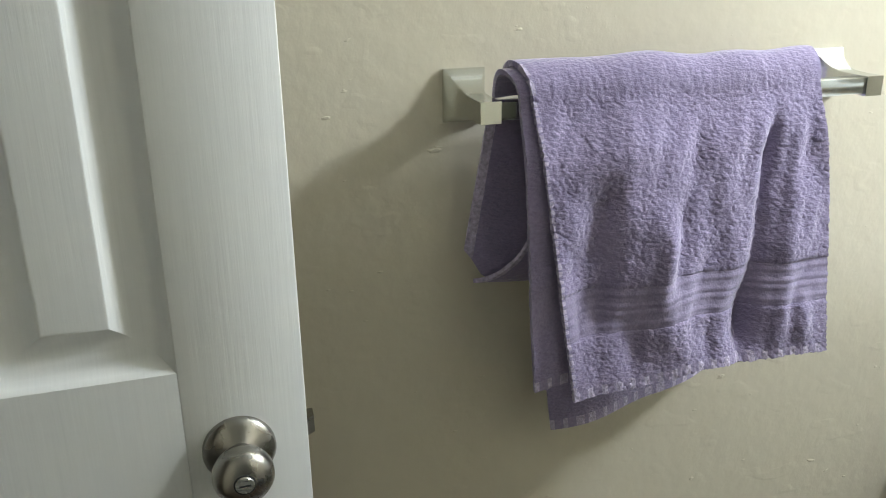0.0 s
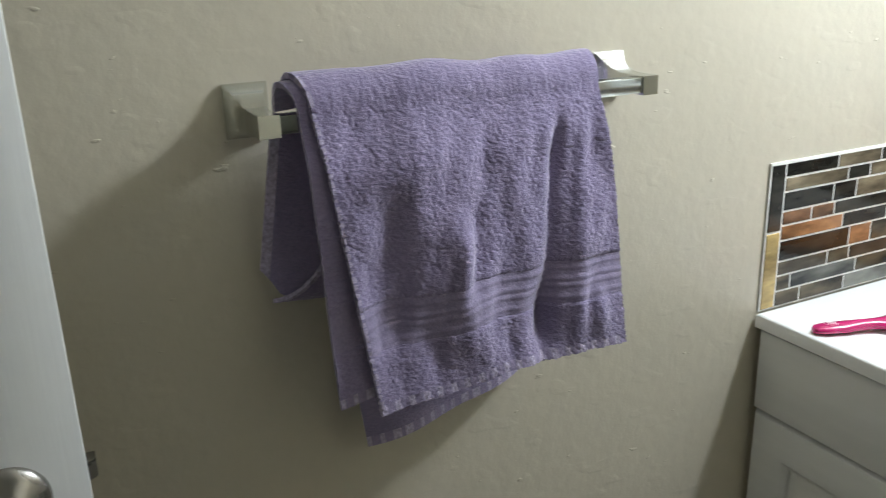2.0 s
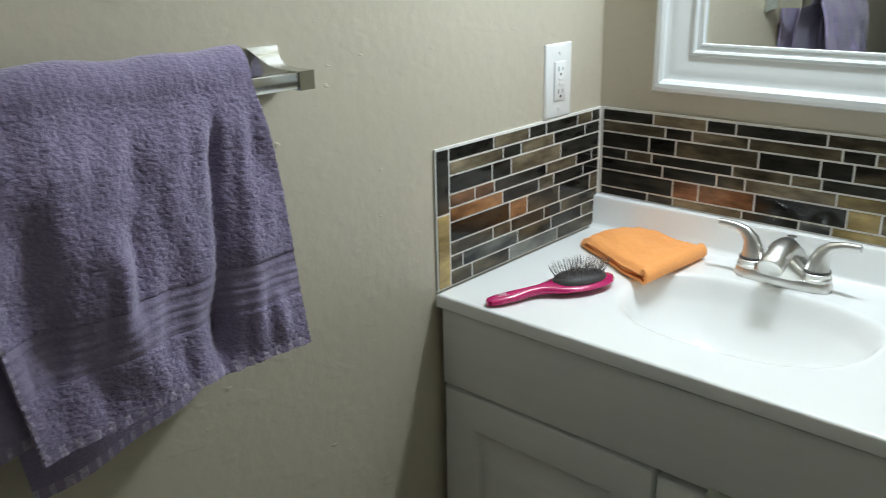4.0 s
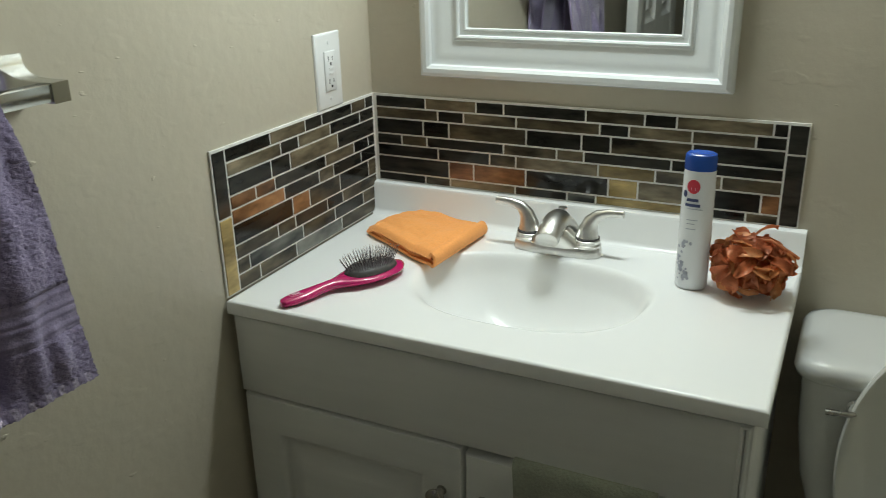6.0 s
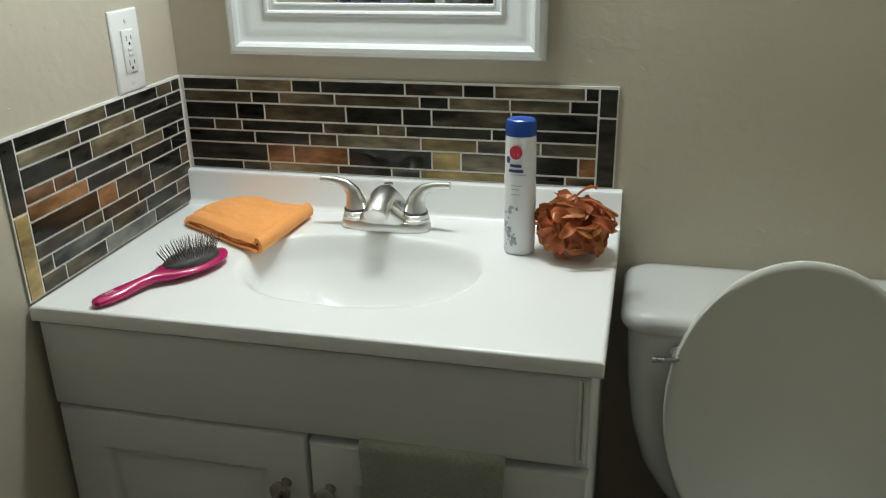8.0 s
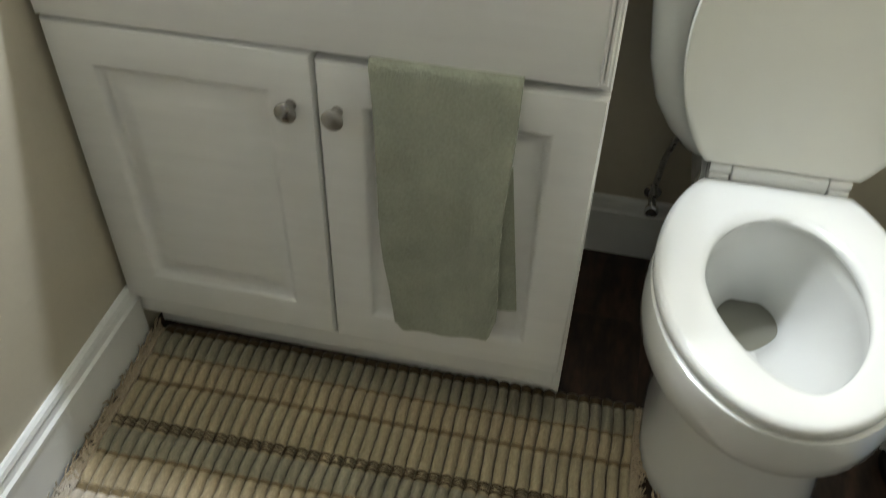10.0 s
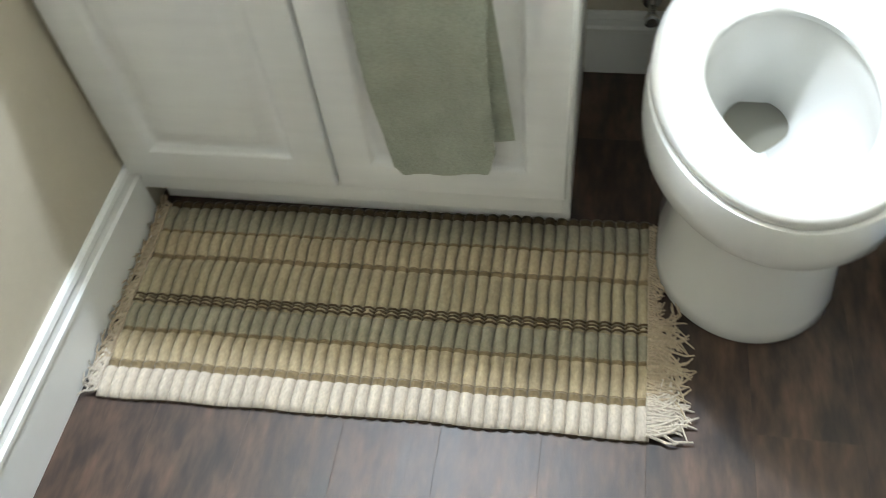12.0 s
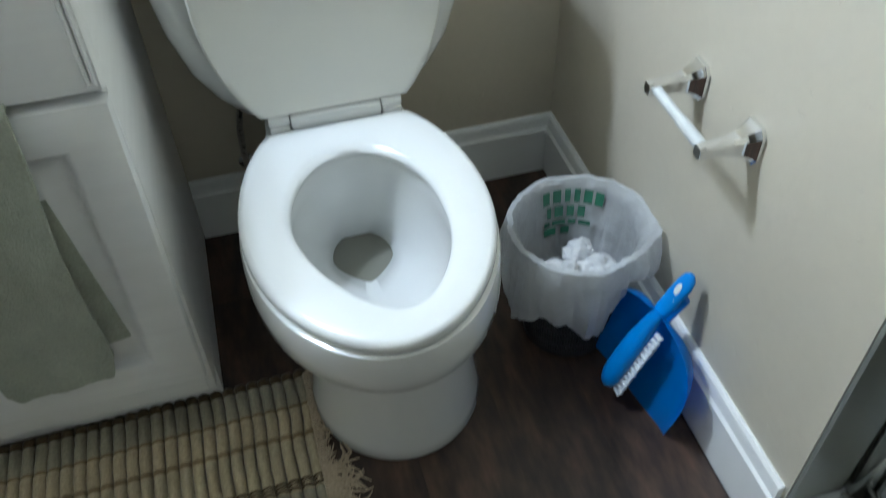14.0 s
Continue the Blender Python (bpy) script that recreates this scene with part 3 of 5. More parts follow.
def leaning(u, v, h):
    # the doors hang a little out of square
    return Vector((u + 0.011 * (v - 0.42), FD - h, v))


for name, x0, x1, z1, kx in (("door", 0.010, 0.3920, 0.668, 0.361), ("door", 0.3960, 0.772, 0.6605, 0.426)):
    d = part(name, rect_loft(x0, x1, 0.130, z1, raised, leaning), M_CAB, vanity)
    km = frame_to((0, -1, 0), (kx, FD - 0.0185, 0.588))
    part("knob", lathe([(0.008, 0), (0.007, 0.004), (0.006, 0.010), (0.0085, 0.014), (0.0145, 0.019), (0.0155, 0.023), (0.0135, 0.026), (0.008, 0.0285), (0.001, 0.029)], km, 28), M_AGED, d, "dark satin nickel knob")

top = thing("sink_countertop", (0.39, -0.23, TH - 0.026), "glossy white one-piece sink top with oval basin", "countertop")
BC, BA, BD = (0.408, -0.232), 0.196, 0.112
BF, BK = 0.165, 0.112                                     # half depths to the front and to the back
nx, ny = 220, 150


def basin_depth(x, y):
    """Rounded basin: a clear rim, steep sides and a shallow dished floor."""
    dy = (y - BC[1]) / (BK if y > BC[1] else BF)
    e = (abs((x - BC[0]) / BA) ** 2.5 + abs(dy) ** 2.5) ** 0.4
    if e >= 1:
        return 0.0
    return BD * (1 - e ** 2.3) * smoothstep(1.0, 0.84 if dy > 0 else 0.84 + 0.24 * dy, e) + 0.010 * (1 - e)


bm = bmesh.new()
xs = [0.0045 + (TW - 0.0045) * i / nx for i in range(nx + 1)]
ys = [TD + (-0.001 - TD) * j / ny for j in range(ny + 1)]
G = [[bm.verts.new((x, y, TH - basin_depth(x, y) - (0.003 if i in (0, nx) or j == 0 else 0))) for i, x in enumerate(xs)] for j, y in enumerate(ys)]
for j in range(ny):
    for i in range(nx):
        bm.faces.new((G[j][i], G[j][i + 1], G[j + 1][i + 1], G[j + 1][i]))
rim = [G[0][i] for i in range(nx + 1)] + [G[j][nx] for j in range(1, ny + 1)] + [G[ny][i] for i in range(nx - 1, -1, -1)] + [G[j][0] for j in range(ny - 1, 0, -1)]
low = [bm.verts.new((v.co.x, v.co.y, TH - 0.022)) for v in rim]
for i in range(len(rim)):
    j = (i + 1) % len(rim)
    bm.faces.new((rim[i], rim[j], low[j], low[i]))
part("slab", bm, M_TOP, top, "", 50)
dm = Matrix.Translation((0.425, -0.205, TH - basin_depth(0.425, -0.205) + 0.001))
drain = part("drain_flange", lathe([(0.029, -0.004), (0.029, 0.001), (0.026, 0.003), (0.021, 0.002), (0.019, -0.002)], dm, 32), M_CHROME, top, "chrome drain flange")
part("drain_stopper", lathe([(0.017, -0.003), (0.017, 0.004), (0.013, 0.007), (0.003, 0.008)], dm, 28), M_CHROME, drain)
rings = []
for x in (0.0046, TW - 0.001):
    rings.append([Vector((x, y, z)) for y, z in ((-0.001, TH - 0.0), (-0.034, TH - 0.0), (-0.026, TH + 0.003), (-0.0215, TH + 0.009), (-0.020, TH + 0.055), (-0.0175, TH + 0.060), (-0.013, TH + 0.0615), (-0.001, TH + 0.0615))])
part("backsplash", loft(rings), M_TOP, top, "", 40)

# faucet
fx, fy, fz = 0.402, -0.085, TH + 0.0005
faucet = thing("faucet", (fx, fy, fz), "brushed nickel two-lever basin faucet", "faucet")


def oval(cx, cy, z, a, b, n=40, p=2.6):
    out = []
    for k in range(n):
        t = 2 * math.pi * k / n
        c, s = math.cos(t), math.sin(t)
        out.append(Vector((cx + a * math.copysign(abs(c) ** (2 / p), c), cy + b * math.copysign(abs(s) ** (2 / p), s), z)))
    return out


bm = loft([oval(fx, fy, fz, 0.077, 0.027), oval(fx, fy, fz + 0.010, 0.077, 0.027), oval(fx, fy, fz + 0.016, 0.0745, 0.0245), oval(fx, fy, fz + 0.018, 0.070, 0.021)])
part("base", bm, M_FAUCET, faucet)
sec = [(fy + 0.022, fz + 0.010, 0.046, 0.008), (fy + 0.022, fz + 0.028, 0.036, 0.012), (fy + 0.016, fz + 0.046, 0.026, 0.015), (fy + 0.002, fz + 0.056, 0.021, 0.017), (fy - 0.016, fz + 0.056, 0.0205, 0.0185),
       (fy - 0.030, fz + 0.052, 0.0205, 0.0185), (fy - 0.044, fz + 0.046, 0.0205, 0.0180), (fy - 0.056, fz + 0.040, 0.0205, 0.0175), (fy - 0.0592, fz + 0.0385, 0.019, 0.016), (fy - 0.0602, fz + 0.038, 0.0165, 0.0135)]
rings = []
for i, (y, z, a, b) in enumerate(sec):
    y1, z1 = sec[min(i + 1, len(sec) - 1)][:2]
    y0, z0 = sec[max(i - 1, 0)][:2]
    d = Vector((0, y1 - y0, z1 - z0)).normalized()
    up = Vector((1, 0, 0)).cross(d)
    rings.append([Vector((fx, y, z)) + Vector((1, 0, 0)) * a * math.cos(2 * math.pi * k / 24) + up * b * math.sin(2 * math.pi * k / 24) for k in range(24)])
part("spout", loft(rings), M_FAUCET, faucet)
# the skirt that carries the spout down to the base
part("spout_skirt", loft([oval(fx, fy - 0.002, fz + 0.014, 0.056, 0.024), oval(fx, fy - 0.004, fz + 0.022, 0.046, 0.0235), oval(fx, fy - 0.008, fz + 0.034, 0.031, 0.022), oval(fx, fy - 0.010, fz + 0.046, 0.020, 0.018)]), M_FAUCET, faucet)
for s in (-1, 1):
    hx = fx + s * 0.0515
    hm = Matrix.Translation((hx, fy, fz + 0.016))
    part("collar", lathe([(0.0235, 0), (0.0235, 0.004), (0.0215, 0.006), (0.0215, 0.012), (0.0195, 0.0135)], hm, 28), M_FAUCET, faucet)
    part("seal_ring", lathe([(0.0205, 0), (0.0205, 0.0025)], Matrix.Translation((hx, fy, fz + 0.0292)), 28), M_CUSHION, faucet, "dark ring under the lever")
    pts = [(hx, fy, fz + 0.0315), (hx + s * 0.001, fy, fz + 0.045), (hx + s * 0.006, fy + 0.001, fz + 0.060), (hx + s * 0.017, fy + 0.001, fz + 0.071),
           (hx + s * 0.033, fy, fz + 0.0765), (hx + s * 0.050, fy - 0.002, fz + 0.0785), (hx + s * 0.060, fy - 0.003, fz + 0.079)]
    part("lever", tube(pts, [0.0195, 0.0165, 0.0125, 0.0095, 0.0075, 0.0068, 0.0064], 16, flat=0.8), M_FAUCET, faucet)
part("lift_rod", lathe([(0.0022, 0), (0.0022, 0.030), (0.003, 0.031), (0.0075, 0.036), (0.0078, 0.038), (0.004, 0.039)], Matrix.Translation((fx, fy + 0.022, fz + 0.032)), 18), M_FAUCET, faucet)

# ---- mirror ----
mirror = thing("mirror", (0.383, -0.001, 1.1), "wall mirror in a wide white moulded frame", "mirror")
MX0, MX1, MZ0, MZ1 = 0.117, 0.655, 1.101, 1.79
mprof = [(0, 0), (0, 0.018), (0.003, 0.026), (0.009, 0.031), (0.016, 0.031), (0.021, 0.027), (0.023, 0.022), (0.026, 0.0205), (0.034, 0.0205), (0.045, 0.0175), (0.058, 0.0145), (0.064, 0.0140), (0.066, 0.0165),
         (0.070, 0.0175), (0.073, 0.0160), (0.074, 0.0125), (0.081, 0.0120), (0.0825, 0.0135), (0.085, 0.0130), (0.086, 0.006)]
part("frame", rect_loft(MX0, MX1, MZ0, MZ1, mprof, face(-0.001), True, False), M_FRAME, mirror, "", 28)
part("glass", box(MX0 + 0.084, MX1 - 0.084, -0.0075, -0.0045, MZ0 + 0.084, MZ1 - 0.084), M_MIRROR, mirror, "silvered mirror glass")

# ---- outlet ----
outlet = thing("wall_outlet", (0.0, -0.147, 1.125), "white two-socket wall outlet plate", "outlet")
oy, oz = -0.147, 1.125
wall_face = lambda u, v, h: Vector((h, u, v))
part("cover_plate", rect_loft(oy - 0.039, oy + 0.039, oz - 0.064, oz + 0.064, [(0, 0), (0, 0.002), (0.002, 0.0045), (0.005, 0.0055)], wall_face), M_PLATE, outlet)
part("receptacle", rect_loft(oy - 0.0165, oy + 0.0165, oz - 0.0335, oz + 0.0335, [(0, 0.0056), (0, 0.0075), (0.0015, 0.0085)], wall_face), M_PLATE, outlet)
for dz in (-0.019, 0.019):
    bm = box(0.0086, 0.0089, oy - 0.0075, oy - 0.0058, oz + dz - 0.002, oz + dz + 0.006)
    part("slot", bm, M_SLOT, outlet)
    part("slot", box(0.0086, 0.0089, oy + 0.0055, oy + 0.0072, oz + dz - 0.001, oz + dz + 0.005), M_SLOT, outlet)
    part("ground_hole", lathe([(0.0025, 0), (0.0025, 0.0003)], frame_to((1, 0, 0), (0.0086, oy, oz + dz - 0.007)), 12), M_SLOT, outlet)
for dz in (-0.004, 0.004):
    part("test_button", box(0.0086, 0.0096, oy - 0.006, oy + 0.006, oz + dz - 0.0025, oz + dz + 0.0025, 0.0004), M_PLATE, outlet)
for dz in (-0.048, 0.048):
    part("screw", lathe([(0.0032, 0), (0.0032, 0.0008), (0.002, 0.0012)], frame_to((1, 0, 0), (0.0056, oy, oz + dz)), 14), M_PLATE, outlet)

# ---- things on the vanity top ----
brush = thing("hairbrush", (0.15, -0.36, TH), "magenta paddle hairbrush lying with bristles up", "hairbrush")
bdir = Vector((0.095, 0.205, 0)).normalized()
bside = Vector((bdir.y, -bdir.x, 0))
b0 = Vector((0.100, -0.464, TH))
rings = []
for l, w, z, th in ((0.0, 0.004, 0.006, 0.004), (0.004, 0.010, 0.007, 0.006), (0.020, 0.0145, 0.008, 0.007), (0.045, 0.0135, 0.009, 0.008), (0.070, 0.0095, 0.011, 0.008), (0.090, 0.0095, 0.012, 0.008),
                    (0.105, 0.017, 0.012, 0.008), (0.120, 0.0265, 0.012, 0.008), (0.145, 0.0335, 0.012, 0.008), (0.170, 0.0345, 0.012, 0.008), (0.195, 0.030, 0.012, 0.008), (0.212, 0.021, 0.012, 0.007), (0.222, 0.010, 0.012, 0.005), (0.225, 0.003, 0.012, 0.003)):
    rings.append([b0 + bdir * l + bside * w * math.cos(2 * math.pi * k / 20) + Vector((0, 0, z + th * math.sin(2 * math.pi * k / 20))) for k in range(20)])
part("handle", loft(rings), M_PINK, brush)
hc = b0 + bdir * 0.163 + Vector((0, 0, 0.018))
rings = []
for s, h in ((1.0, 0.0), (0.97, 0.004), (0.85, 0.008), (0.6, 0.011), (0.25, 0.0125), (0.02, 0.013)):
    rings.append([hc + bdir * 0.048 * s * math.cos(2 * math.pi * k / 28) + bside * 0.0275 * s * math.sin(2 * math.pi * k / 28) + Vector((0, 0, h)) for k in range(28)])
part("cushion", loft(rings), M_CUSHION, brush, "dark oval rubber cushion")
rng = random.Random(4)
bm, bt = bmesh.new(), bmesh.new()
for i in range(-10, 11):
    for j in range(-5, 6):
        a, c = i * 0.0043 + (0.002 if j % 2 else 0), j * 0.0046
        if (a / 0.044) ** 2 + (c / 0.0245) ** 2 > 1:
            continue
        base = hc + bdir * a + bside * c + Vector((0, 0, 0.008))
        tip = base + bdir * (a * 0.25 + rng.uniform(-0.0014, 0.0014)) + bside * (c * 0.30 + rng.uniform(-0.0012, 0.0012)) + Vector((0, 0, 0.0185 + rng.uniform(-0.001, 0.001)))
        tube([base, tip], 0.00038, 4, bm)
        bmesh.ops.create_icosphere(bt, subdivisions=1, radius=0.0008, matrix=Matrix.Translation(tip))
tagged(part("bristles", bm, M_BRISTLE, brush), "", "", "", "stuff")
tagged(part("bristle_tips", bt, M_TIP, brush), "", "", "", "stuff")
mk = Matrix.Translation(b0 + bdir * 0.026 + Vector((0, 0, 0.0157))) @ Matrix.Rotation(math.atan2(bdir.y, bdir.x), 4, "Z")
bm = bmesh.new()
rings = [[mk @ Vector((a * math.cos(2 * math.pi * k / 24), b * math.sin(2 * math.pi * k / 24), 0.0002)) for k in range(24)] for a, b in ((0.0115, 0.008), (0.0105, 0.007))]
loft(rings, False, False, bm)
for dx in (-0.005, -0.0015, 0.002, 0.0055):
    join(bm, (lambda q: (bmesh.ops.transform(q, matrix=mk, verts=q.verts), q)[1])(box(dx - 0.0009, dx + 0.0009, -0.004, 0.004, 0.0, 0.0004)))
part("printed_mark", bm, M_PALEPINK, brush, "pale oval printed mark")

# folded cloth: three soft layers with rolled folds
cloth = thing("folded_cloth", (0.16, -0.12, TH), "orange microfibre cloth folded flat beside the basin", "cloth")
C = [Vector((0.058, -0.142, TH)), Vector((0.240, -0.246, TH)), Vector((0.250, -0.062, TH)), Vector((0.102, -0.026, TH))]


def patch(u, v):
    return C[0] * (1 - u) * (1 - v) + C[1] * u * (1 - v) + C[2] * u * v + C[3] * (1 - u) * v


def doubled(low, high, inset, seed):
    """A sheet that lies at height low, turns round the fold at u = 1 and comes back at height high."""
    def f(u, v):
        vv = 0.5 + (v - 0.5) * (1 - inset)
        r = (high - low) / 2
        puff = 0.0045 * math.sin(math.pi * min(1.0, vv * 1.15)) + 0.003 * noise.noise((vv * 3, seed, 1.0))
        if u < 0.44:
            a, z, out = inset + (1 - inset) * u / 0.44, low, 0.0
        elif u < 0.56:
            ang = math.pi * ((u - 0.44) / 0.12 - 0.5)
            a, z, out = 1.0, low + r + r * math.sin(ang) * 1.25, r * 1.3 * math.cos(ang)
        else:
            a, z, out = 1 - (1 - inset) * (u - 0.56) / 0.44, high, 0.0
            z += puff * smoothstep(0.0, 0.12, 1 - a) + 0.0035 * noise.noise((a * 4, vv * 4, seed)) + 0.0014 * noise.noise((a * 13, vv * 13, seed))
            z -= (high - TH - 0.004) * 0.55 * smoothstep(0.12, 0.0, a - inset) + 0.4 * (high - low) * (smoothstep(0.05, 0.0, vv) + smoothstep(0.93, 1.0, vv))
        p = patch(a, vv)
        along = (patch(1, vv) - patch(0.9, vv)).normalized()
        p = p + along * out
        p.x += 0.006 * noise.noise((vv * 5, seed, 0)) * (1 - a)
        p.y += 0.006 * noise.noise((a * 5, seed, 5))
        z += 0.004 * smoothstep(0.75, 1.0, a) * (1 - vv)
        return (p.x, p.y, max(z, TH + 0.003))
    return f


cloth_sheet(doubled(TH + 0.0045, TH + 0.0225, 0.0, 1.0), 90, 44, 0.0050, "outer_fold", [M_ORANGE], cloth)
cloth_sheet(doubled(TH + 0.0090, TH + 0.0170, 0.06, 2.0), 70, 34, 0.0045, "inner_fold", [M_ORANGE], cloth)

# shampoo bottle
bottle = thing("shampoo_bottle", (0.637, -0.150, TH), "white shampoo bottle with a blue flip cap", "bottle")
bx, by = 0.637, -0.150


def bot(z, a, b):
    return oval(bx, by, TH + z, a, b, 36, 2.2)


part("body", loft([bot(0.0005, 0.0215, 0.017), bot(0.004, 0.0238, 0.019), (bot(0.03, 0.0242, 0.0195)), bot(0.10, 0.0238, 0.0195), bot(0.16, 0.0232, 0.019), bot(0.182, 0.0228, 0.0185), bot(0.186, 0.0222, 0.018)]), M_WHITEPL, bottle)
cap = part("cap", loft([bot(0.1862, 0.0226, 0.0183), bot(0.190, 0.0230, 0.0186), bot(0.204, 0.0228, 0.0184), bot(0.209, 0.0215, 0.017), bot(0.2105, 0.019, 0.015), bot(0.209, 0.015, 0.011)]), M_BLUECAP, bottle, "blue flip cap")


def decal(name, x0, x1, z0, z1, material, shape="rect", n=10):
    """Print that follows the bottle's curved front."""
    bm = bmesh.new()
    rows = []
    for j in range(n + 1):
        row = []
        for i in range(n + 1):
            u, v = i / n, j / n
            if shape == "round":
                uu, vv = 2 * u - 1, 2 * v - 1
                uu, vv = uu * math.sqrt(1 - vv * vv / 2), vv * math.sqrt(1 - uu * uu / 2)
                u, v = (uu + 1) / 2, (vv + 1) / 2
            x = x0 + (x1 - x0) * u
            b = 0.0194 * max(0, 1 - abs(x / 0.0240) ** 2.2) ** (1 / 2.2)
            row.append(bm.verts.new((bx + x, by - b - 0.0007, TH + z0 + (z1 - z0) * v)))
        rows.append(row)
    for j in range(n):
        for i in range(n):
            bm.faces.new((rows[j][i], rows[j][i + 1], rows[j + 1][i + 1], rows[j + 1][i]))
    part(name, bm, material, bottle)


decal("red_label", -0.014, 0.005, 0.153, 0.174, M_RED, "round")
decal("red_label_band", -0.010, 0.001, 0.158, 0.162, M_PALEPINK, n=4)
decal("round_emblem", -0.019, -0.013, 0.146, 0.157, M_NAVY, "round")
for z, x0, x1 in ((0.141, -0.013, 0.004), (0.133, -0.015, 0.007)):
    decal("label_line", x0, x1, z, z + 0.0045, M_NAVY)
for z, w in ((0.129, 0.011), (0.112, 0.008), (0.106, 0.006), (0.098, 0.007)):
    decal("label_line", -0.011, -0.011 + w * 2, z, z + 0.0012, M_GREYPR, n=4)
rng = random.Random(8)
for k in range(44):
    z = rng.uniform(0.016, 0.078)
    x = -0.013 + 0.006 * math.sin(z * 90) + rng.gauss(0, 0.004)
    x = max(-0.020, min(0.006, x))
    r = rng.uniform(0.0010, 0.0026)
    decal("flower_print", x - r, x + r, z - r * 1.3, z + r * 1.3, M_GREYPR, "round", 4)

# bath pouf
pouf = thing("bath_pouf", (0.718, -0.148, TH), "brown and copper mesh bath pouf on the vanity top", "bath pouf")
rng = random.Random(11)
pc = Vector((0.7175, -0.150, TH + 0.049))
for k in range(130):
    d = Vector((rng.gauss(0, 1), rng.gauss(0, 1), rng.gauss(0, 1))).normalized()
    if d.z < -0.75:
        continue
    # petals open round an axis that points up and forwards
    axis = Vector((0.1, -0.45, 0.9)).normalized()
    t = (d.cross(axis) if rng.random() < 0.35 else d.cross(d.cross(axis))).normalized()
    t = (t + Vector((rng.gauss(0, 0.35), rng.gauss(0, 0.35), rng.gauss(0, 0.35)))).normalized()
    w = d.cross(t).normalized()
    length, wide, rise, cup = rng.uniform(0.032, 0.048), rng.uniform(0.0080, 0.0130), rng.uniform(0.012, 0.022), rng.uniform(0.002, 0.006)
    root = pc + d * rng.uniform(0.026, 0.033)
    bm = bmesh.new()
    rows = []
    for j in range(8):
        v = j / 7
        half = wide * (0.25 + 0.75 * math.sin(math.pi * min(1.0, v * 0.85 + 0.12)))
        mid = root + t * (length * (v - 0.35)) + d * (rise * math.sin(math.pi * (0.12 + 0.70 * v)))
        row = []
        for i in range(5):
            c = i / 2 - 1
            p = mid + w * half * c + d * (cup * c * c + 0.0010 * math.sin(v * 17 + i * 2 + k))
            p.x, p.y, p.z = pc.x + (p.x - pc.x) * 1.05, pc.y + (p.y - pc.y) * 1.03, pc.z + (p.z - pc.z) * 0.94
            p.z = max(p.z, TH + 0.002 + 0.001 * rng.random())
            row.append(bm.verts.new(p))
        rows.append(row)
    for j in range(7):
        for i in range(4):
            bm.faces.new((rows[j][i], rows[j][i + 1], rows[j + 1][i + 1], rows[j + 1][i]))
    bmesh.ops.solidify(bm, geom=bm.faces[:], thickness=0.0005)
    part("mesh_petal", bm, M_LOOFAH if rng.random() < 0.72 else M_LOOFAH2, pouf, "", 60)
bm = bmesh.new()
bmesh.ops.create_icosphere(bm, subdivisions=3, radius=0.034, matrix=Matrix.Translation(pc))
for v in bm.verts:
    v.co += (v.co - pc).normalized() * 0.006 * noise.noise(v.co * 60)
part("core", bm, M_LOOFAH, pouf)
part("cord", tube([(0.715, -0.155, TH + 0.090), (0.745, -0.160, TH + 0.093), (0.772, -0.165, TH + 0.081), (0.785, -0.165, TH + 0.073)], 0.0024, 8), M_LOOFAH, pouf)

# ---- sage towel over the cabinet door ----
sage = thing("hand_towel", (0.58, -0.48, 0.67), "faded sage green hand towel over the cabinet door", "towel")


def sage_front(u, v):
    xl = 0.473 + 0.024 * v + 0.003 * math.sin(v * 7)
    xr = 0.667 - 0.006 * v + 0.003 * math.sin(v * 6 + 1)
    x = xl + (xr - xl) * u
    if v < 0.06:
        w = v / 0.06
        y, z = -0.452 - 0.028 * w, 0.6695 + 0.006 * math.sin(math.pi * w * 0.9)
    else:
        t = (v - 0.06) / 0.94
        zb = 0.181 + 0.030 * u + 0.045 * smoothstep(0.90, 1.0, u) ** 2 + 0.024 * smoothstep(0.13, 0, u) ** 2
        z = 0.670 + (zb - 0.670) * t
        y = -0.480 - 0.010 * math.sin(math.pi * min(1, t * 1.2)) - 0.004 * noise.noise((u * 3, t * 4, 1)) - 0.003 * math.sin(u * 7 + t * 3) * t - 0.010 * smoothstep(0.65, 1.0, u) * smoothstep(0.1, 0.5, t)
    return (x, y - terry(x, z, 1.4), z)


def sage_back(u, v):
    x = 0.636 + (0.030 + 0.025 * v) * u
    z = 0.540 + (0.262 + 0.008 * u - 0.540) * v
    return (x, -0.4722 - 0.001 * math.sin(u * 3) - terry(x, z, 0.5), z)


cloth_sheet(sage_front, 40, 70, 0.006, "front_fold", [M_GREEN], sage)
cloth_sheet(sage_back, 12, 40, 0.003, "back_fold", [M_GREEN], sage)

# ---- toilet ----
TX = 1.050
toilet = thing("toilet", (TX, -0.35, 0), "white porcelain toilet with the seat down and lid up", "toilet")


def egg(z, f, b, w, n=64, cx=TX, ext=1.30, taper=0.0, skew=0.0):
    """Egg outline: f front y, b back y, w half width; the back is cut straight where ext is over 1, taper draws the front in."""
    cy = f + (b - f) * 0.54
    out = []
    for k in range(n):
        t = 2 * math.pi * k / n
        c, s = math.cos(t), math.sin(t)
        if s >= 0:
            out.append(Vector((cx + w * c, min(b, cy + (b - cy) * ext * s), z)))
        else:
            out.append(Vector((cx + w * c * (1 - taper * s * s) - skew * s, cy + (f - cy) * -s, z)))
    return out


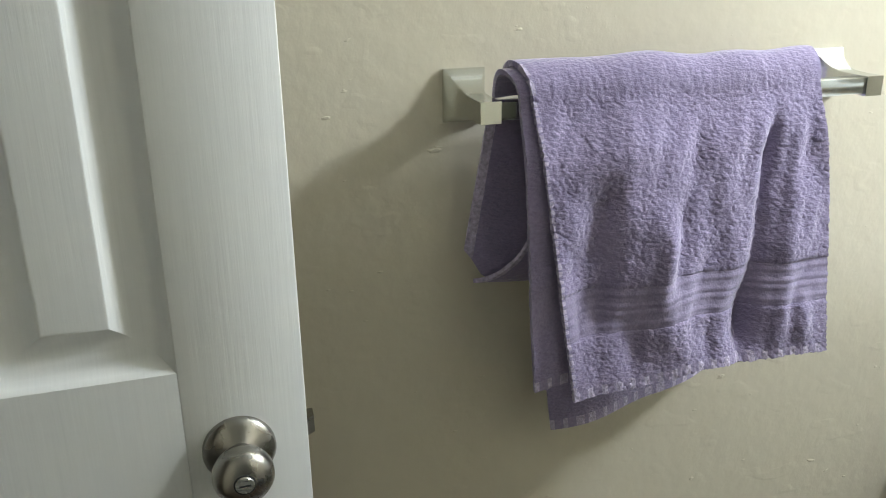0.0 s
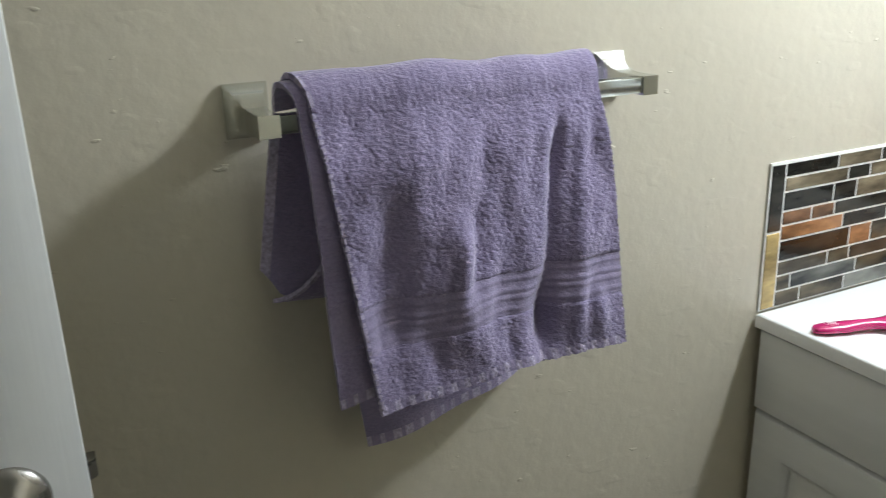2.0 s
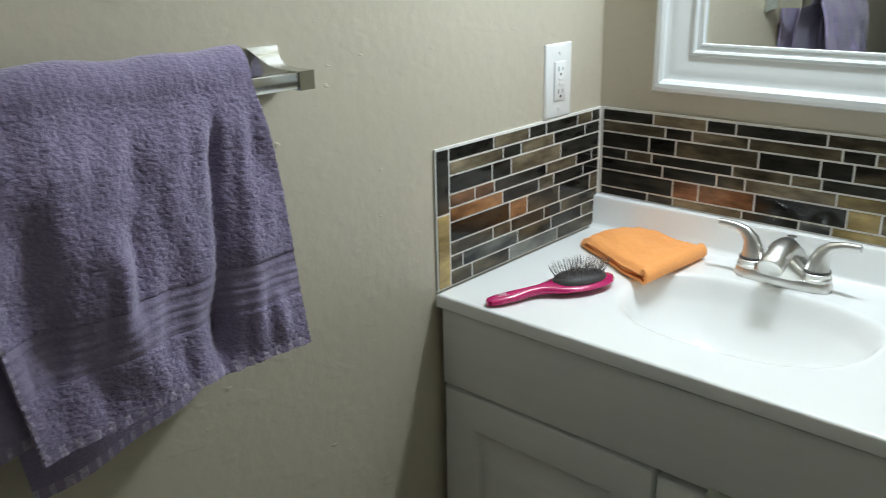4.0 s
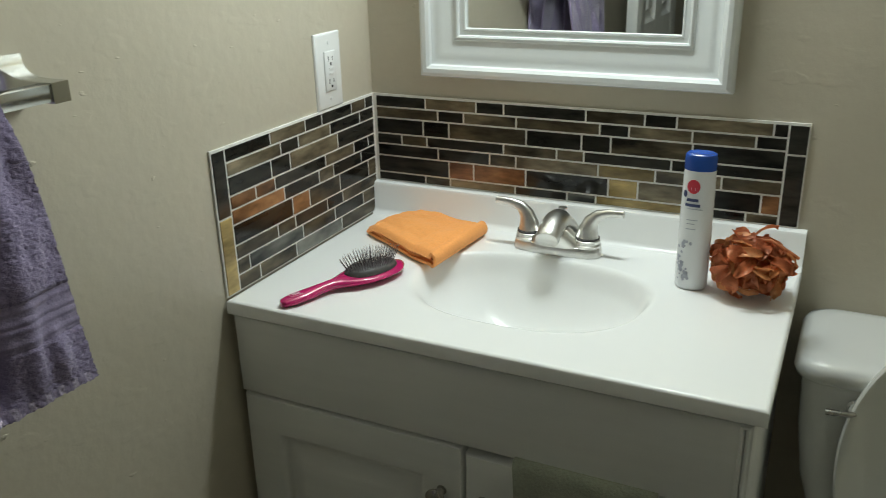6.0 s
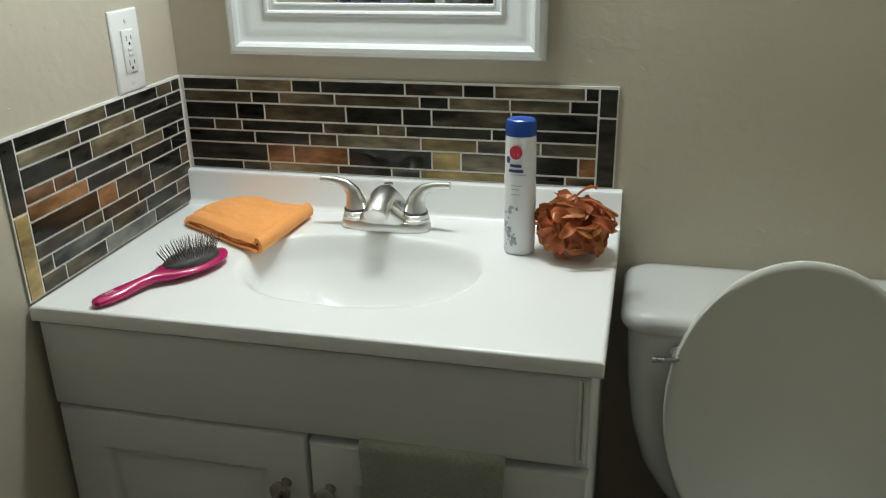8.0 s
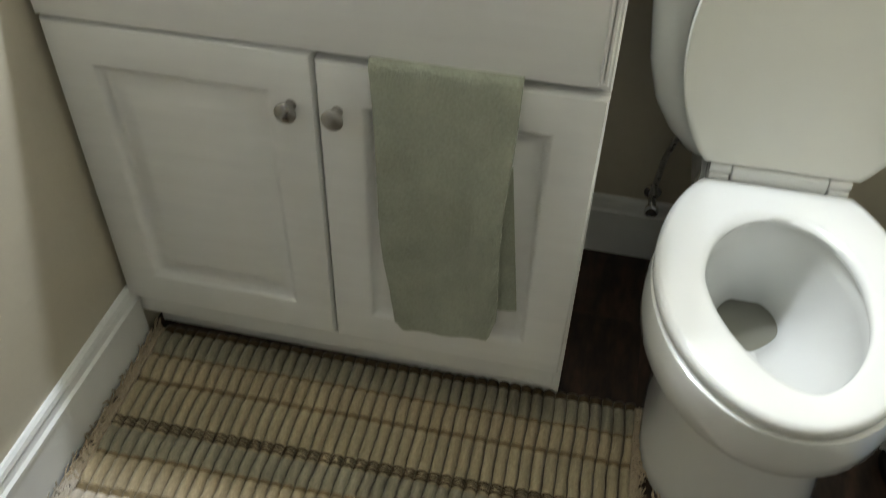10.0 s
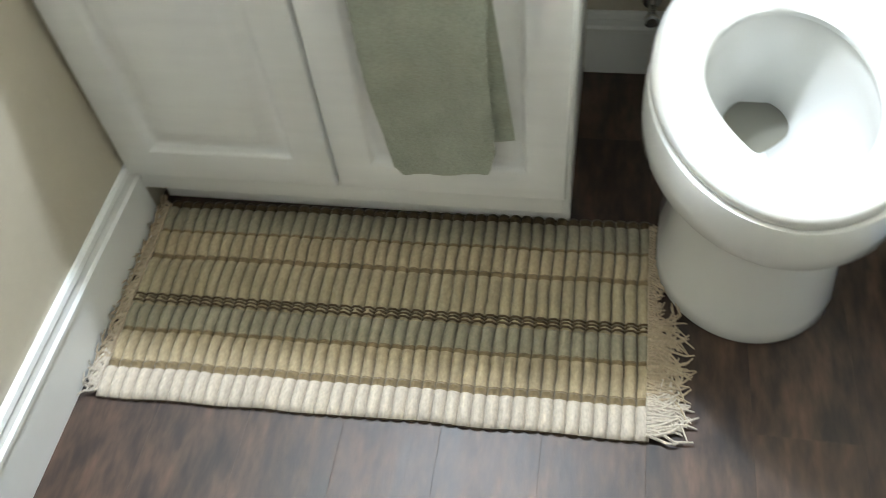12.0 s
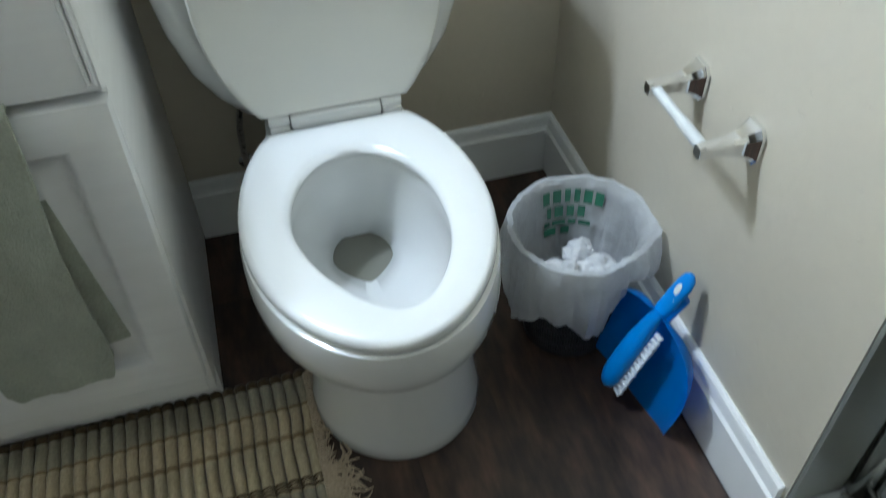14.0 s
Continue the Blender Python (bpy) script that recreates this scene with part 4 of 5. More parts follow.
def outline(z, f, b, w, wb, n=64, cx=TX, cy=-0.465):
    """Bowl outline: round front, sides drawing in to half width wb, straight back at b."""
    def half(y):
        return wb + (w - wb) * 0.5 * (1 + math.cos(math.pi * min(1.0, (y - cy) / 0.27)))
    out = []
    m = n // 2
    for k in range(m):
        q = k / m
        if q < 0.42:
            y = cy + (b - cy) * q / 0.42
            out.append(Vector((cx + half(y), y, z)))
        elif q <= 0.58:
            out.append(Vector((cx + half(b) * (1 - 2 * (q - 0.42) / 0.16), b, z)))
        else:
            y = b + (cy - b) * (q - 0.58) / 0.42
            out.append(Vector((cx - half(y), y, z)))
    for k in range(m):
        t = math.pi + math.pi * k / m
        out.append(Vector((cx + w * math.cos(t), cy + (cy - f) * math.sin(t), z)))
    return out


PX = TX + 0.016
rings = [outline(0.0, -0.624, -0.10, 0.142, 0.12, cx=PX), outline(0.006, -0.628, -0.10, 0.145, 0.12, cx=PX), outline(0.03, -0.626, -0.10, 0.142, 0.12, cx=PX), outline(0.10, -0.616, -0.10, 0.134, 0.115, cx=PX), outline(0.20, -0.609, -0.10, 0.130, 0.11, cx=PX), outline(0.280, -0.611, -0.10, 0.131, 0.11, cx=PX),
         outline(0.302, -0.622, -0.08, 0.137, 0.11, cx=PX), outline(0.309, -0.650, -0.07, 0.152, 0.11, cx=PX - 0.006), outline(0.313, -0.690, -0.06, 0.170, 0.11, cx=TX + 0.005), outline(0.317, -0.711, -0.06, 0.1780, 0.11), outline(0.325, -0.7175, -0.06, 0.1815, 0.11), outline(0.350, -0.719, -0.06, 0.1825, 0.11), outline(0.386, -0.717, -0.06, 0.1805, 0.11), outline(0.3930, -0.7150, -0.06, 0.1785, 0.109), outline(0.3945, -0.711, -0.07, 0.174, 0.10),
         egg(0.3945, -0.666, -0.315, 0.117, ext=1.0, taper=0.2, skew=0.014), egg(0.386, -0.662, -0.320, 0.113, ext=1.0, taper=0.2, skew=0.014), egg(0.355, -0.660, -0.318, 0.113, ext=1.0, taper=0.2, skew=0.014), egg(0.315, -0.636, -0.318, 0.107, ext=1.0, taper=0.22, skew=0.014), egg(0.27, -0.566, -0.316, 0.084, ext=1.0, taper=0.28, skew=0.014), egg(0.240, -0.480, -0.314, 0.062, ext=1.0, taper=0.42), egg(0.222, -0.428, -0.312, 0.050, ext=1.12, taper=0.55), egg(0.18, -0.412, -0.322, 0.042, ext=1.12, taper=0.55)]
part("bowl", loft(rings), M_PORC, toilet, "", 50)
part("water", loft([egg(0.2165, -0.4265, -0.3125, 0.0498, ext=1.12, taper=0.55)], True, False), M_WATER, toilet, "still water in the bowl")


def seat_ring(o, i, z0, z1):
    """Ring between outlines o and i (front, back, half width), with rounded edges."""
    fo, bo, wo = o
    fi, bi, wi = i
    def mix(t, z):
        return egg(z, fo + (fi - fo) * t, bo + (bi - bo) * t, wo + (wi - wo) * t, ext=1.30 - 0.30 * t, taper=0.07 + 0.15 * t, skew=0.016 * t)
    h = z1 - z0
    rr = [mix(0.03, z0), mix(0.0, z0 + 0.25 * h), mix(0.0, z0 + 0.6 * h), mix(0.04, z0 + 0.88 * h), mix(0.14, z1), mix(0.5, z1 + 0.001), mix(0.82, z1 - 0.0005), mix(0.95, z0 + 0.8 * h), mix(1.0, z0 + 0.5 * h), mix(0.97, z0)]
    rr.append(rr[0])
    bm = bmesh.new()
    vs = [[bm.verts.new(p) for p in r] for r in rr[:-1]]
    vs.append(vs[0])
    n = len(rr[0])
    for a, b in zip(vs, vs[1:]):
        for k in range(n):
            j = (k + 1) % n
            bm.faces.new((a[k], a[j], b[j], b[k]))
    return bm


part("seat", seat_ring((-0.713, -0.256, 0.1770), (-0.651, -0.330, 0.1055), 0.3955, 0.416), M_SEAT, toilet, "", 50)
for sx in (-1, 1):
    hx = TX + sx * 0.0885
    h = part("hinge", box(hx - 0.016, hx + 0.016, -0.258, -0.215, 0.392, 0.422, 0.005), M_SEAT, toilet)
    part("hinge_pin", lathe([(0.0085, -0.016), (0.0095, -0.012), (0.0095, 0.012), (0.0085, 0.016)], frame_to((1, 0, 0), (hx, -0.246, 0.428)), 18), M_SEAT, h)
part("hinge_bar", box(TX - 0.072, TX + 0.072, -0.258, -0.238, 0.410, 0.436, 0.006), M_SEAT, toilet)
# lid, standing against the tank
LB = -0.252


def lid_ring(k, off):
    """Lid outline shrunk by k metres, off metres out of its plane towards the front."""
    pts = []
    for p in egg(0, -0.700 + k, -0.262 - k, 0.180 - k, 64, 0.0, 1.30):
        l = -0.262 - p.y
        lean = 0.062
        pts.append(Vector((TX + p.x, LB + 0.006 + l * lean - off, 0.437 + l * math.cos(lean))))
    return pts


part("lid", loft([lid_ring(0.010, -0.010), lid_ring(0.003, -0.008), lid_ring(0.0, -0.002), lid_ring(0.0, 0.003), lid_ring(0.003, 0.006), lid_ring(0.010, 0.0065), lid_ring(0.016, 0.0050), lid_ring(0.06, 0.0035)]), M_LID, toilet, "raised off-white lid", 40)


def rrect(z, hx, hy, r, cx=TX, cy=-0.112, n=8):
    pts = []
    for qx, qy, a0 in ((1, 1, 0), (-1, 1, 90), (-1, -1, 180), (1, -1, 270)):
        for k in range(n + 1):
            a = radians(a0 + 90 * k / n)
            pts.append(Vector((cx + qx * (hx - r) + r * math.cos(a), cy + qy * (hy - r) + r * math.sin(a), z)))
    return pts


tank = thing("toilet_tank", (TX, -0.11, 0.40), "white porcelain toilet tank behind the raised lid", "toilet tank")
part("body", loft([rrect(0.392, 0.13, 0.075, 0.05), rrect(0.405, 0.150, 0.082, 0.05), rrect(0.44, 0.178, 0.088, 0.05), rrect(0.49, 0.205, 0.092, 0.048), rrect(0.56, 0.224, 0.095, 0.045), rrect(0.65, 0.236, 0.098, 0.042), rrect(0.737, 0.240, 0.100, 0.04)]), M_PORC, tank, "", 50)
part("lid", loft([rrect(0.7375, 0.243, 0.102, 0.04), rrect(0.740, 0.249, 0.107, 0.042), rrect(0.748, 0.252, 0.110, 0.045), rrect(0.758, 0.251, 0.109, 0.045), rrect(0.766, 0.246, 0.105, 0.043), rrect(0.770, 0.236, 0.096, 0.04), rrect(0.7715, 0.215, 0.08, 0.035)]), M_PORC, tank, "", 50)
lv = part("flush_lever", tube([(0.885, -0.214, 0.712), (0.885, -0.232, 0.712), (0.879, -0.237, 0.712), (0.864, -0.239, 0.712), (0.848, -0.239, 0.711)], [0.005, 0.005, 0.005, 0.005, 0.0058], 12, flat=0.8), M_AGED, tank, "metal flush lever")
part("lever_boss", lathe([(0.012, 0), (0.012, 0.005), (0.009, 0.008)], frame_to((0, -1, 0), (0.885, -0.2125, 0.712)), 20), M_CHROME, lv)

valve = thing("shutoff_valve", (0.90, -0.02, 0.17), "chrome water shutoff valve with braided hose", "valve")
part("stub", lathe([(0.018, 0.0), (0.017, 0.004), (0.008, 0.006), (0.008, 0.045)], frame_to((0, -1, 0), (0.895, -0.0005, 0.17)), 18), M_CHROME, valve)
part("handle", lathe([(0.004, 0), (0.006, 0.01), (0.014, 0.014), (0.014, 0.02), (0.010, 0.023)], frame_to((0, -1, 0), (0.895, -0.045, 0.17)), 18), M_CHROME, valve)
part("hose", tube([(0.895, -0.04, 0.175), (0.893, -0.045, 0.22), (0.896, -0.06, 0.29), (0.905, -0.08, 0.35), (0.912, -0.09, 0.396)], 0.006, 10), M_NICKEL, valve)

# ---- toilet paper holder ----
holder = thing("paper_holder", (RW, -0.56, 0.54), "chrome toilet paper holder with an empty roller", "paper holder")
for y in (-0.487, -0.628):
    def hexa(x, hy, hz, z=0.546):
        return [Vector((x, y + hy * a, z + hz * b)) for a, b in ((-1, -0.62), (-0.62, -1), (0.62, -1), (1, -0.62), (1, 0.62), (0.62, 1), (-0.62, 1), (-1, 0.62))]
    arm = part("post", loft([hexa(RW - 0.0005, 0.0215, 0.0275), hexa(RW - 0.006, 0.0215, 0.0275), hexa(RW - 0.010, 0.0185, 0.0235), hexa(RW - 0.024, 0.0125, 0.015), hexa(RW - 0.045, 0.0095, 0.0115), hexa(RW - 0.072, 0.0090, 0.0105), hexa(RW - 0.080, 0.0075, 0.0085)]), M_CHROME, holder, "", 25)
part("roller", lathe([(0.006, 0), (0.0085, 0.002), (0.0085, 0.055), (0.0072, 0.056), (0.0072, 0.123), (0.006, 0.1255)], frame_to((0, 1, 0), (RW - 0.069, -0.6205, 0.546)), 22), M_ROLL, holder, "white plastic spring roller")

# ---- waste bin with bag ----
WB = Vector((1.397, -0.434, 0))
basket = thing("waste_bin", WB, "small black wire mesh waste bin lined with a white bag", "waste bin")
part("base", lathe([(0.074, 0.0), (0.079, 0.003), (0.079, 0.016), (0.077, 0.018)], Matrix.Translation(WB), 40), M_BIN, basket)
part("rim", lathe([(0.1055, 0.240), (0.1085, 0.241), (0.1095, 0.246), (0.1075, 0.249), (0.1050, 0.246), (0.1055, 0.240)], Matrix.Translation(WB), 40, cap0=False, cap1=False), M_BIN, basket)
bm = bmesh.new()
for k in range(110):
    for turn in (-0.16, 0.16):
        a0 = 2 * math.pi * k / 110
        tube([WB + Vector(((0.078 + 0.0285 * q) * math.cos(a0 + turn * q), (0.078 + 0.0285 * q) * math.sin(a0 + turn * q), 0.016 + 0.226 * q)) for q in (0.0, 0.35, 0.7, 1.0)], 0.0009, 3, bm)
tagged(part("wire_mesh", bm, M_BIN, basket, "black woven wire mesh wall"), "", "", "", "stuff")
rng = random.Random(5)
n = 160


def bag_ring(r, z, wob, rag=0.0, k=1.0):
    pts = []
    for i in range(n):
        a = 2 * math.pi * i / n
        fold = 0.25 * math.sin(a * 9 + z * 14) + 1.0 * noise.noise((math.cos(a) * 3, math.sin(a) * 3, z * 6 + k)) + 0.8 * noise.noise((math.cos(a) * 7 + z * 12, math.sin(a) * 7, z * 9 + k)) + 0.6 * noise.noise((math.cos(a) * 15, math.sin(a) * 15 + z * 20, z * 12 + k))
        side = (0.5 + 0.5 * math.cos(a - radians(200))) ** 3
        rr = r + wob * fold + (0.026 * side * smoothstep(0.22, 0.13, z) if r > 0.1 else 0)
        hem = 0.45
        for at, wide, deep in ((195, 42, 1.0), (268, 30, 1.15), (345, 24, 0.8), (90, 50, 0.7)):
            off = (math.degrees(a) - at + 180) % 360 - 180
            hem -= deep * math.exp(-(off / wide) ** 2)
        zz = z + rag * (0.8 * hem + 0.25 * noise.noise((math.cos(a) * 4, math.sin(a) * 4, 2.2)))
        if r > 0.1:
            # slack lobe towards the wall
            rr += 0.020 * math.exp(-(((math.degrees(a) - 345 + 180) % 360 - 180) / 26) ** 2)
        x, y = WB.x + rr * math.cos(a), WB.y + rr * math.sin(a)
        pts.append(Vector((min(x, RW - 0.006), y, max(0.012, zz))))
    return pts


outer = [bag_ring(0.0, 0.11, 0.0), bag_ring(0.05, 0.105, 0.006), bag_ring(0.082, 0.12, 0.007), bag_ring(0.090, 0.16, 0.006), bag_ring(0.093, 0.195, 0.004), bag_ring(0.0965, 0.228, 0.003), bag_ring(0.0995, 0.248, 0.002, 0.006), bag_ring(0.107, 0.264, 0.004, 0.012), bag_ring(0.116, 0.262, 0.003, 0.010), bag_ring(0.120, 0.240, 0.004, 0.014),
         bag_ring(0.122, 0.222, 0.008, 0.026), bag_ring(0.121, 0.206, 0.010, 0.045), bag_ring(0.118, 0.192, 0.012, 0.070), bag_ring(0.112, 0.179, 0.013, 0.098), bag_ring(0.105, 0.168, 0.013, 0.122)]
bm = loft(outer, False, False)
bmesh.ops.remove_doubles(bm, verts=bm.verts, dist=0.0001)
part("bag", bm, M_BAG, basket, "thin white plastic bag folded over the rim", 60)
for q in range(3):
    c = WB + Vector((0.012 + 0.030 * math.cos(q * 2.4 + 1), 0.030 * math.sin(q * 2.4 + 1), rng.uniform(0.130, 0.155)))
    t = bmesh.new()
    bmesh.ops.create_icosphere(t, subdivisions=4, radius=rng.uniform(0.026, 0.036))
    for v in t.verts:
        v.co *= 1 + 0.55 * noise.noise(v.co * 32 + Vector((q * 7, 0, 0))) - 0.30 * abs(noise.noise(v.co * 75 + Vector((q * 3, 1, 0))))
        v.co.z *= 0.75
    bmesh.ops.translate(t, verts=t.verts, vec=c)
    part("crumpled_tissue", t, M_TISSUE, basket, "crumpled white tissue", 30)
# green print on the inside of the bag, as plain bars
for row, (z, spans) in enumerate(((0.246, ((40, 9), (52, 9), (65, 6), (75, 6), (85, 9), (98, 8))), (0.212, ((58, 8), (70, 8), (82, 10), (96, 5))), (0.182, ((50, 14), (67, 9), (79, 16), (98, 7))), (0.168, ((74, 10), (90, 16))))):
    hgt = (0.027, 0.023, 0.009, 0.016)[row]
    for a0, da in spans:
        bm = bmesh.new()
        rows = []
        for j in range(5):
            zz = z - hgt * j / 4
            rr = 0.0925 + (zz - 0.18) * 0.13
            rows.append([bm.verts.new((WB.x + (rr - 0.005) * math.cos(radians(a0 + da * i / 6)), WB.y + (rr - 0.005) * math.sin(radians(a0 + da * i / 6)), zz)) for i in range(7)])
        for j in range(4):
            for i in range(6):
                bm.faces.new((rows[j][i], rows[j][i + 1], rows[j + 1][i + 1], rows[j + 1][i]))
        part("printed_bar", bm, M_BAGPRINT, basket, "green printed mark on the bag")

# ---- dustpan and brush ----
pan = thing("dustpan", (1.46, -0.62, 0), "blue plastic dustpan leaning upright against the wall", "dustpan")
P0 = Vector((1.446, -0.604, 0.004))                       # middle of the lip on the floor
PU = Vector((0.050, -0.006, 0.205)).normalized()          # up the pan
PS = Vector((0.225, -0.974, 0)).normalized()              # along the lip
PS = (PS - PU * PS.dot(PU)).normalized()
PN = PS.cross(PU)
if PN.x > 0:
    PN = -PN


def pan_pt(s, h, d):
    return P0 + PS * s + PU * h + PN * d


rings = []
for h, w, dep, back in ((0.0, 0.097, 0.003, 0.0), (0.025, 0.102, 0.012, 0.0), (0.06, 0.108, 0.022, 0.0), (0.10, 0.112, 0.031, 0.0), (0.135, 0.110, 0.038, 0.001), (0.160, 0.102, 0.042, 0.004), (0.180, 0.088, 0.044, 0.011), (0.195, 0.068, 0.045, 0.021), (0.205, 0.044, 0.045, 0.032), (0.209, 0.020, 0.045, 0.040)):
    sec = []
    for s_, d in ((-1.0, 1.0), (-0.985, 0.72), (-0.94, 0.36), (-0.86, 0.10), (-0.74, 0.0), (-0.4, 0.0), (0.0, 0.0), (0.4, 0.0), (0.62, 0.02), (0.76, 0.14), (0.87, 0.38), (0.95, 0.70), (1.0, 1.0)):
        sec.append(pan_pt(s_ * w, h, back + d * (dep - back)))
    rings.append(sec)
bm = loft(rings, False, False, None, False)
bmesh.ops.solidify(bm, geom=bm.faces[:], thickness=0.0025)
part("tray", bm, M_BLUE, pan, "", 50)
part("handle", tube([pan_pt(0, 0.195, 0.024), pan_pt(0.004, 0.222, 0.016), pan_pt(0.008, 0.245, 0.010)], [0.012, 0.011, 0.009], 14, flat=0.6), M_BLUED, pan)

hand_brush = thing("dust_brush", (1.42, -0.6, 0), "blue dust brush with white bristles clipped over the dustpan", "brush")
Q0, Q1 = Vector((1.418, -0.596, 0.043)), Vector((1.501, -0.614, 0.284))
QD = (Q1 - Q0).normalized()
QS = Vector((0.18, -1, 0))
QS = (QS - QD * QS.dot(QD)).normalized()
QN = QS.cross(QD)
if QN.x > 0:
    QN = -QN


def q_pt(l, s, d):
    return Q0 + QD * l + QS * s + QN * d


def q_loft(rows, n=20):
    return loft([[q_pt(l, s0 + w * math.cos(2 * math.pi * k / n), d0 + t * math.sin(2 * math.pi * k / n)) for k in range(n)] for l, s0, w, d0, t in rows])


part("head", q_loft([(-0.014, 0.000, 0.006, 0.014, 0.006), (-0.007, 0.000, 0.014, 0.014, 0.011), (0.010, -0.001, 0.019, 0.014, 0.013), (0.06, -0.002, 0.020, 0.014, 0.013), (0.105, -0.003, 0.0175, 0.014, 0.012), (0.140, -0.003, 0.014, 0.012, 0.011), (0.165, -0.002, 0.0125, 0.010, 0.010)]), M_BLUE, hand_brush)
part("handle", q_loft([(0.160, -0.002, 0.0125, 0.010, 0.010), (0.18, -0.002, 0.0140, 0.008, 0.009), (0.21, -0.001, 0.0150, 0.006, 0.008), (0.238, 0.0, 0.0150, 0.004, 0.0075), (0.253, 0.0, 0.0115, 0.003, 0.0065), (0.259, 0.0, 0.005, 0.003, 0.004)]), M_BLUE, hand_brush)
# pale insets stand for the bright wall seen through the open slots
for l0, s0, lr in ((0.229, 0.0, 0.0125), (0.206, 0.002, 0.0085)):
    hp = [[q_pt(l0 + lr * math.cos(2 * math.pi * k / 16) * g, s0 + 0.0052 * math.sin(2 * math.pi * k / 16) * g, h) for k in range(16)] for g, h in ((1.0, 0.0128), (0.8, 0.0132))]
    part("hang_slot", loft(hp, False, True), M_PLATE, hand_brush, "pale inset for the bright wall behind the hanging slot")
rng = random.Random(2)
bm = bmesh.new()
for i in range(13):
    for j in range(2):
        l = -0.004 + i * 0.0118
        a = q_pt(l, 0.014 + 0.002 * j, 0.007 + j * 0.004)
        b = a + QS * (0.017 * (1 - 0.15 * i / 12) + rng.uniform(-0.001, 0.001)) + QD * rng.uniform(-0.002, 0.002) + QN * (j - 1) * 0.002
        tube([a, (a + b) / 2, b], [0.0026, 0.0030, 0.0040], 6, bm)
tagged(part("bristles", bm, M_WBRIS, hand_brush, "white bristle tufts"), "", "", "", "stuff")

# ---- woven rug ----
rug = thing("woven_rug", (0.475, -0.62, 0), "ribbed striped cotton rug with fringed ends", "rug")
RX0, RX1, RY0, RY1, NR = 0.036, 0.916, -0.830, -0.424, 43
SKEW = 0.022                     # the rug lies slightly turned
# stripes from the back edge: (depth, material index)
stripes = [(0.014, 0), (0.052, 2), (0.006, 1), (0.050, 3), (0.010, 1), (0.078, 4), (0.020, 4), (0.046, 2), (0.008, 1), (0.054, 3), (0.014, 1), (0.054, 5)]
edges = [0.0]
for w, _ in stripes:
    edges.append(edges[-1] + w)
total = edges[-1]
vs_ = []
for (w, k), e in zip(stripes, edges):
    m = 4 if w < 0.03 else 6
    vs_ += [((e + w * (i + 0.0) / m) / total, k) for i in range(m)]
vs_.append((1.0, 5))
SEG = 12
bm = bmesh.new()
grid = []
for v, k in vs_:
    d = v * total
    pinch = 1.0
    for e in edges[1:-1]:
        pinch = min(pinch, 0.45 + 0.55 * smoothstep(0, 0.008, abs(d - e)))
    end = smoothstep(0, 0.012, d) * smoothstep(0, 0.010, total - d)
    row = []
    for i in range(NR * SEG + 1):
        u = i / (NR * SEG)
        rib = abs(math.sin(math.pi * i / SEG)) ** 0.6
        jit = 0.0014 * noise.noise((u * 60, v * 30, 0))
        h = 0.0022 + (0.0135 * pinch * rib) * (0.45 + 0.55 * end) + 0.0012 * noise.noise((u * 12, v * 6, 4)) + 0.0006 * noise.noise((u * 300, v * 150, 1))
        x = RX0 + (RX1 - RX0) * u + jit + 0.004 * noise.noise((0.3, v * 5, 2 + u * 2)) + 0.014 * (v - 0.5) * (1 - u)
        y = RY1 + (RY0 - RY1) * v + SKEW * u + 0.0035 * noise.noise((u * 9, v * 1.5, 7)) - 0.002 * rib * (1 - end) * (1 if v > 0.5 else -1)
        row.append(bm.verts.new((x, y, h)))
    grid.append(row)
for j in range(len(grid) - 1):
    for i in range(NR * SEG):
        # the face in each groove is darkened to deepen the shade between ribs
        bm.faces.new((grid[j][i], grid[j][i + 1], grid[j + 1][i + 1], grid[j + 1][i])).material_index = vs_[j][1] if i % SEG or vs_[j][1] == 5 else 6
ring = grid[0] + [r[-1] for r in grid[1:]] + grid[-1][-2::-1] + [r[0] for r in grid[-2:0:-1]]
low = [bm.verts.new((v.co.x, v.co.y, 0.0012)) for v in ring]
for i in range(len(ring)):
    j = (i + 1) % len(ring)
    bm.faces.new((ring[i], ring[j], low[j], low[i])).material_index = 0
part("woven_field", bm, [M_R_DARK, M_R_OLIVE, M_R_GREY, M_R_PEACH, M_R_BEIGE, M_R_CREAM, M_GROOVE], rug, "", 75)
# raised twisted loops in the dark middle stripe
bm = bmesh.new()
yd = (edges[6] + 0.010) / total
for i in range(NR):
    u = (i + 0.5) / NR
    x = RX0 + (RX1 - RX0) * u + 0.014 * (yd - 0.5) * (1 - u)
    for dy in (-0.0065, 0.0, 0.0065):
        y = RY1 + (RY0 - RY1) * yd + SKEW * u + dy
        tube([(x - 0.0090, y - 0.001, 0.008), (x - 0.004, y, 0.0140), (x + 0.004, y + 0.0006, 0.0140), (x + 0.0090, y + 0.001, 0.008)], 0.0021, 6, bm)
    # short cross cords of the same loops along the back edge
    y = RY1 + (RY0 - RY1) * 0.016 + SKEW * u
    tube([(x - 0.0085, y - 0.001, 0.006), (x - 0.003, y, 0.0105), (x + 0.003, y, 0.0105), (x + 0.0085, y + 0.001, 0.006)], 0.0018, 6, bm)
tagged(part("dark_stitches", bm, M_R_DARK, rug), "", "", "", "stuff")
rng = random.Random(21)


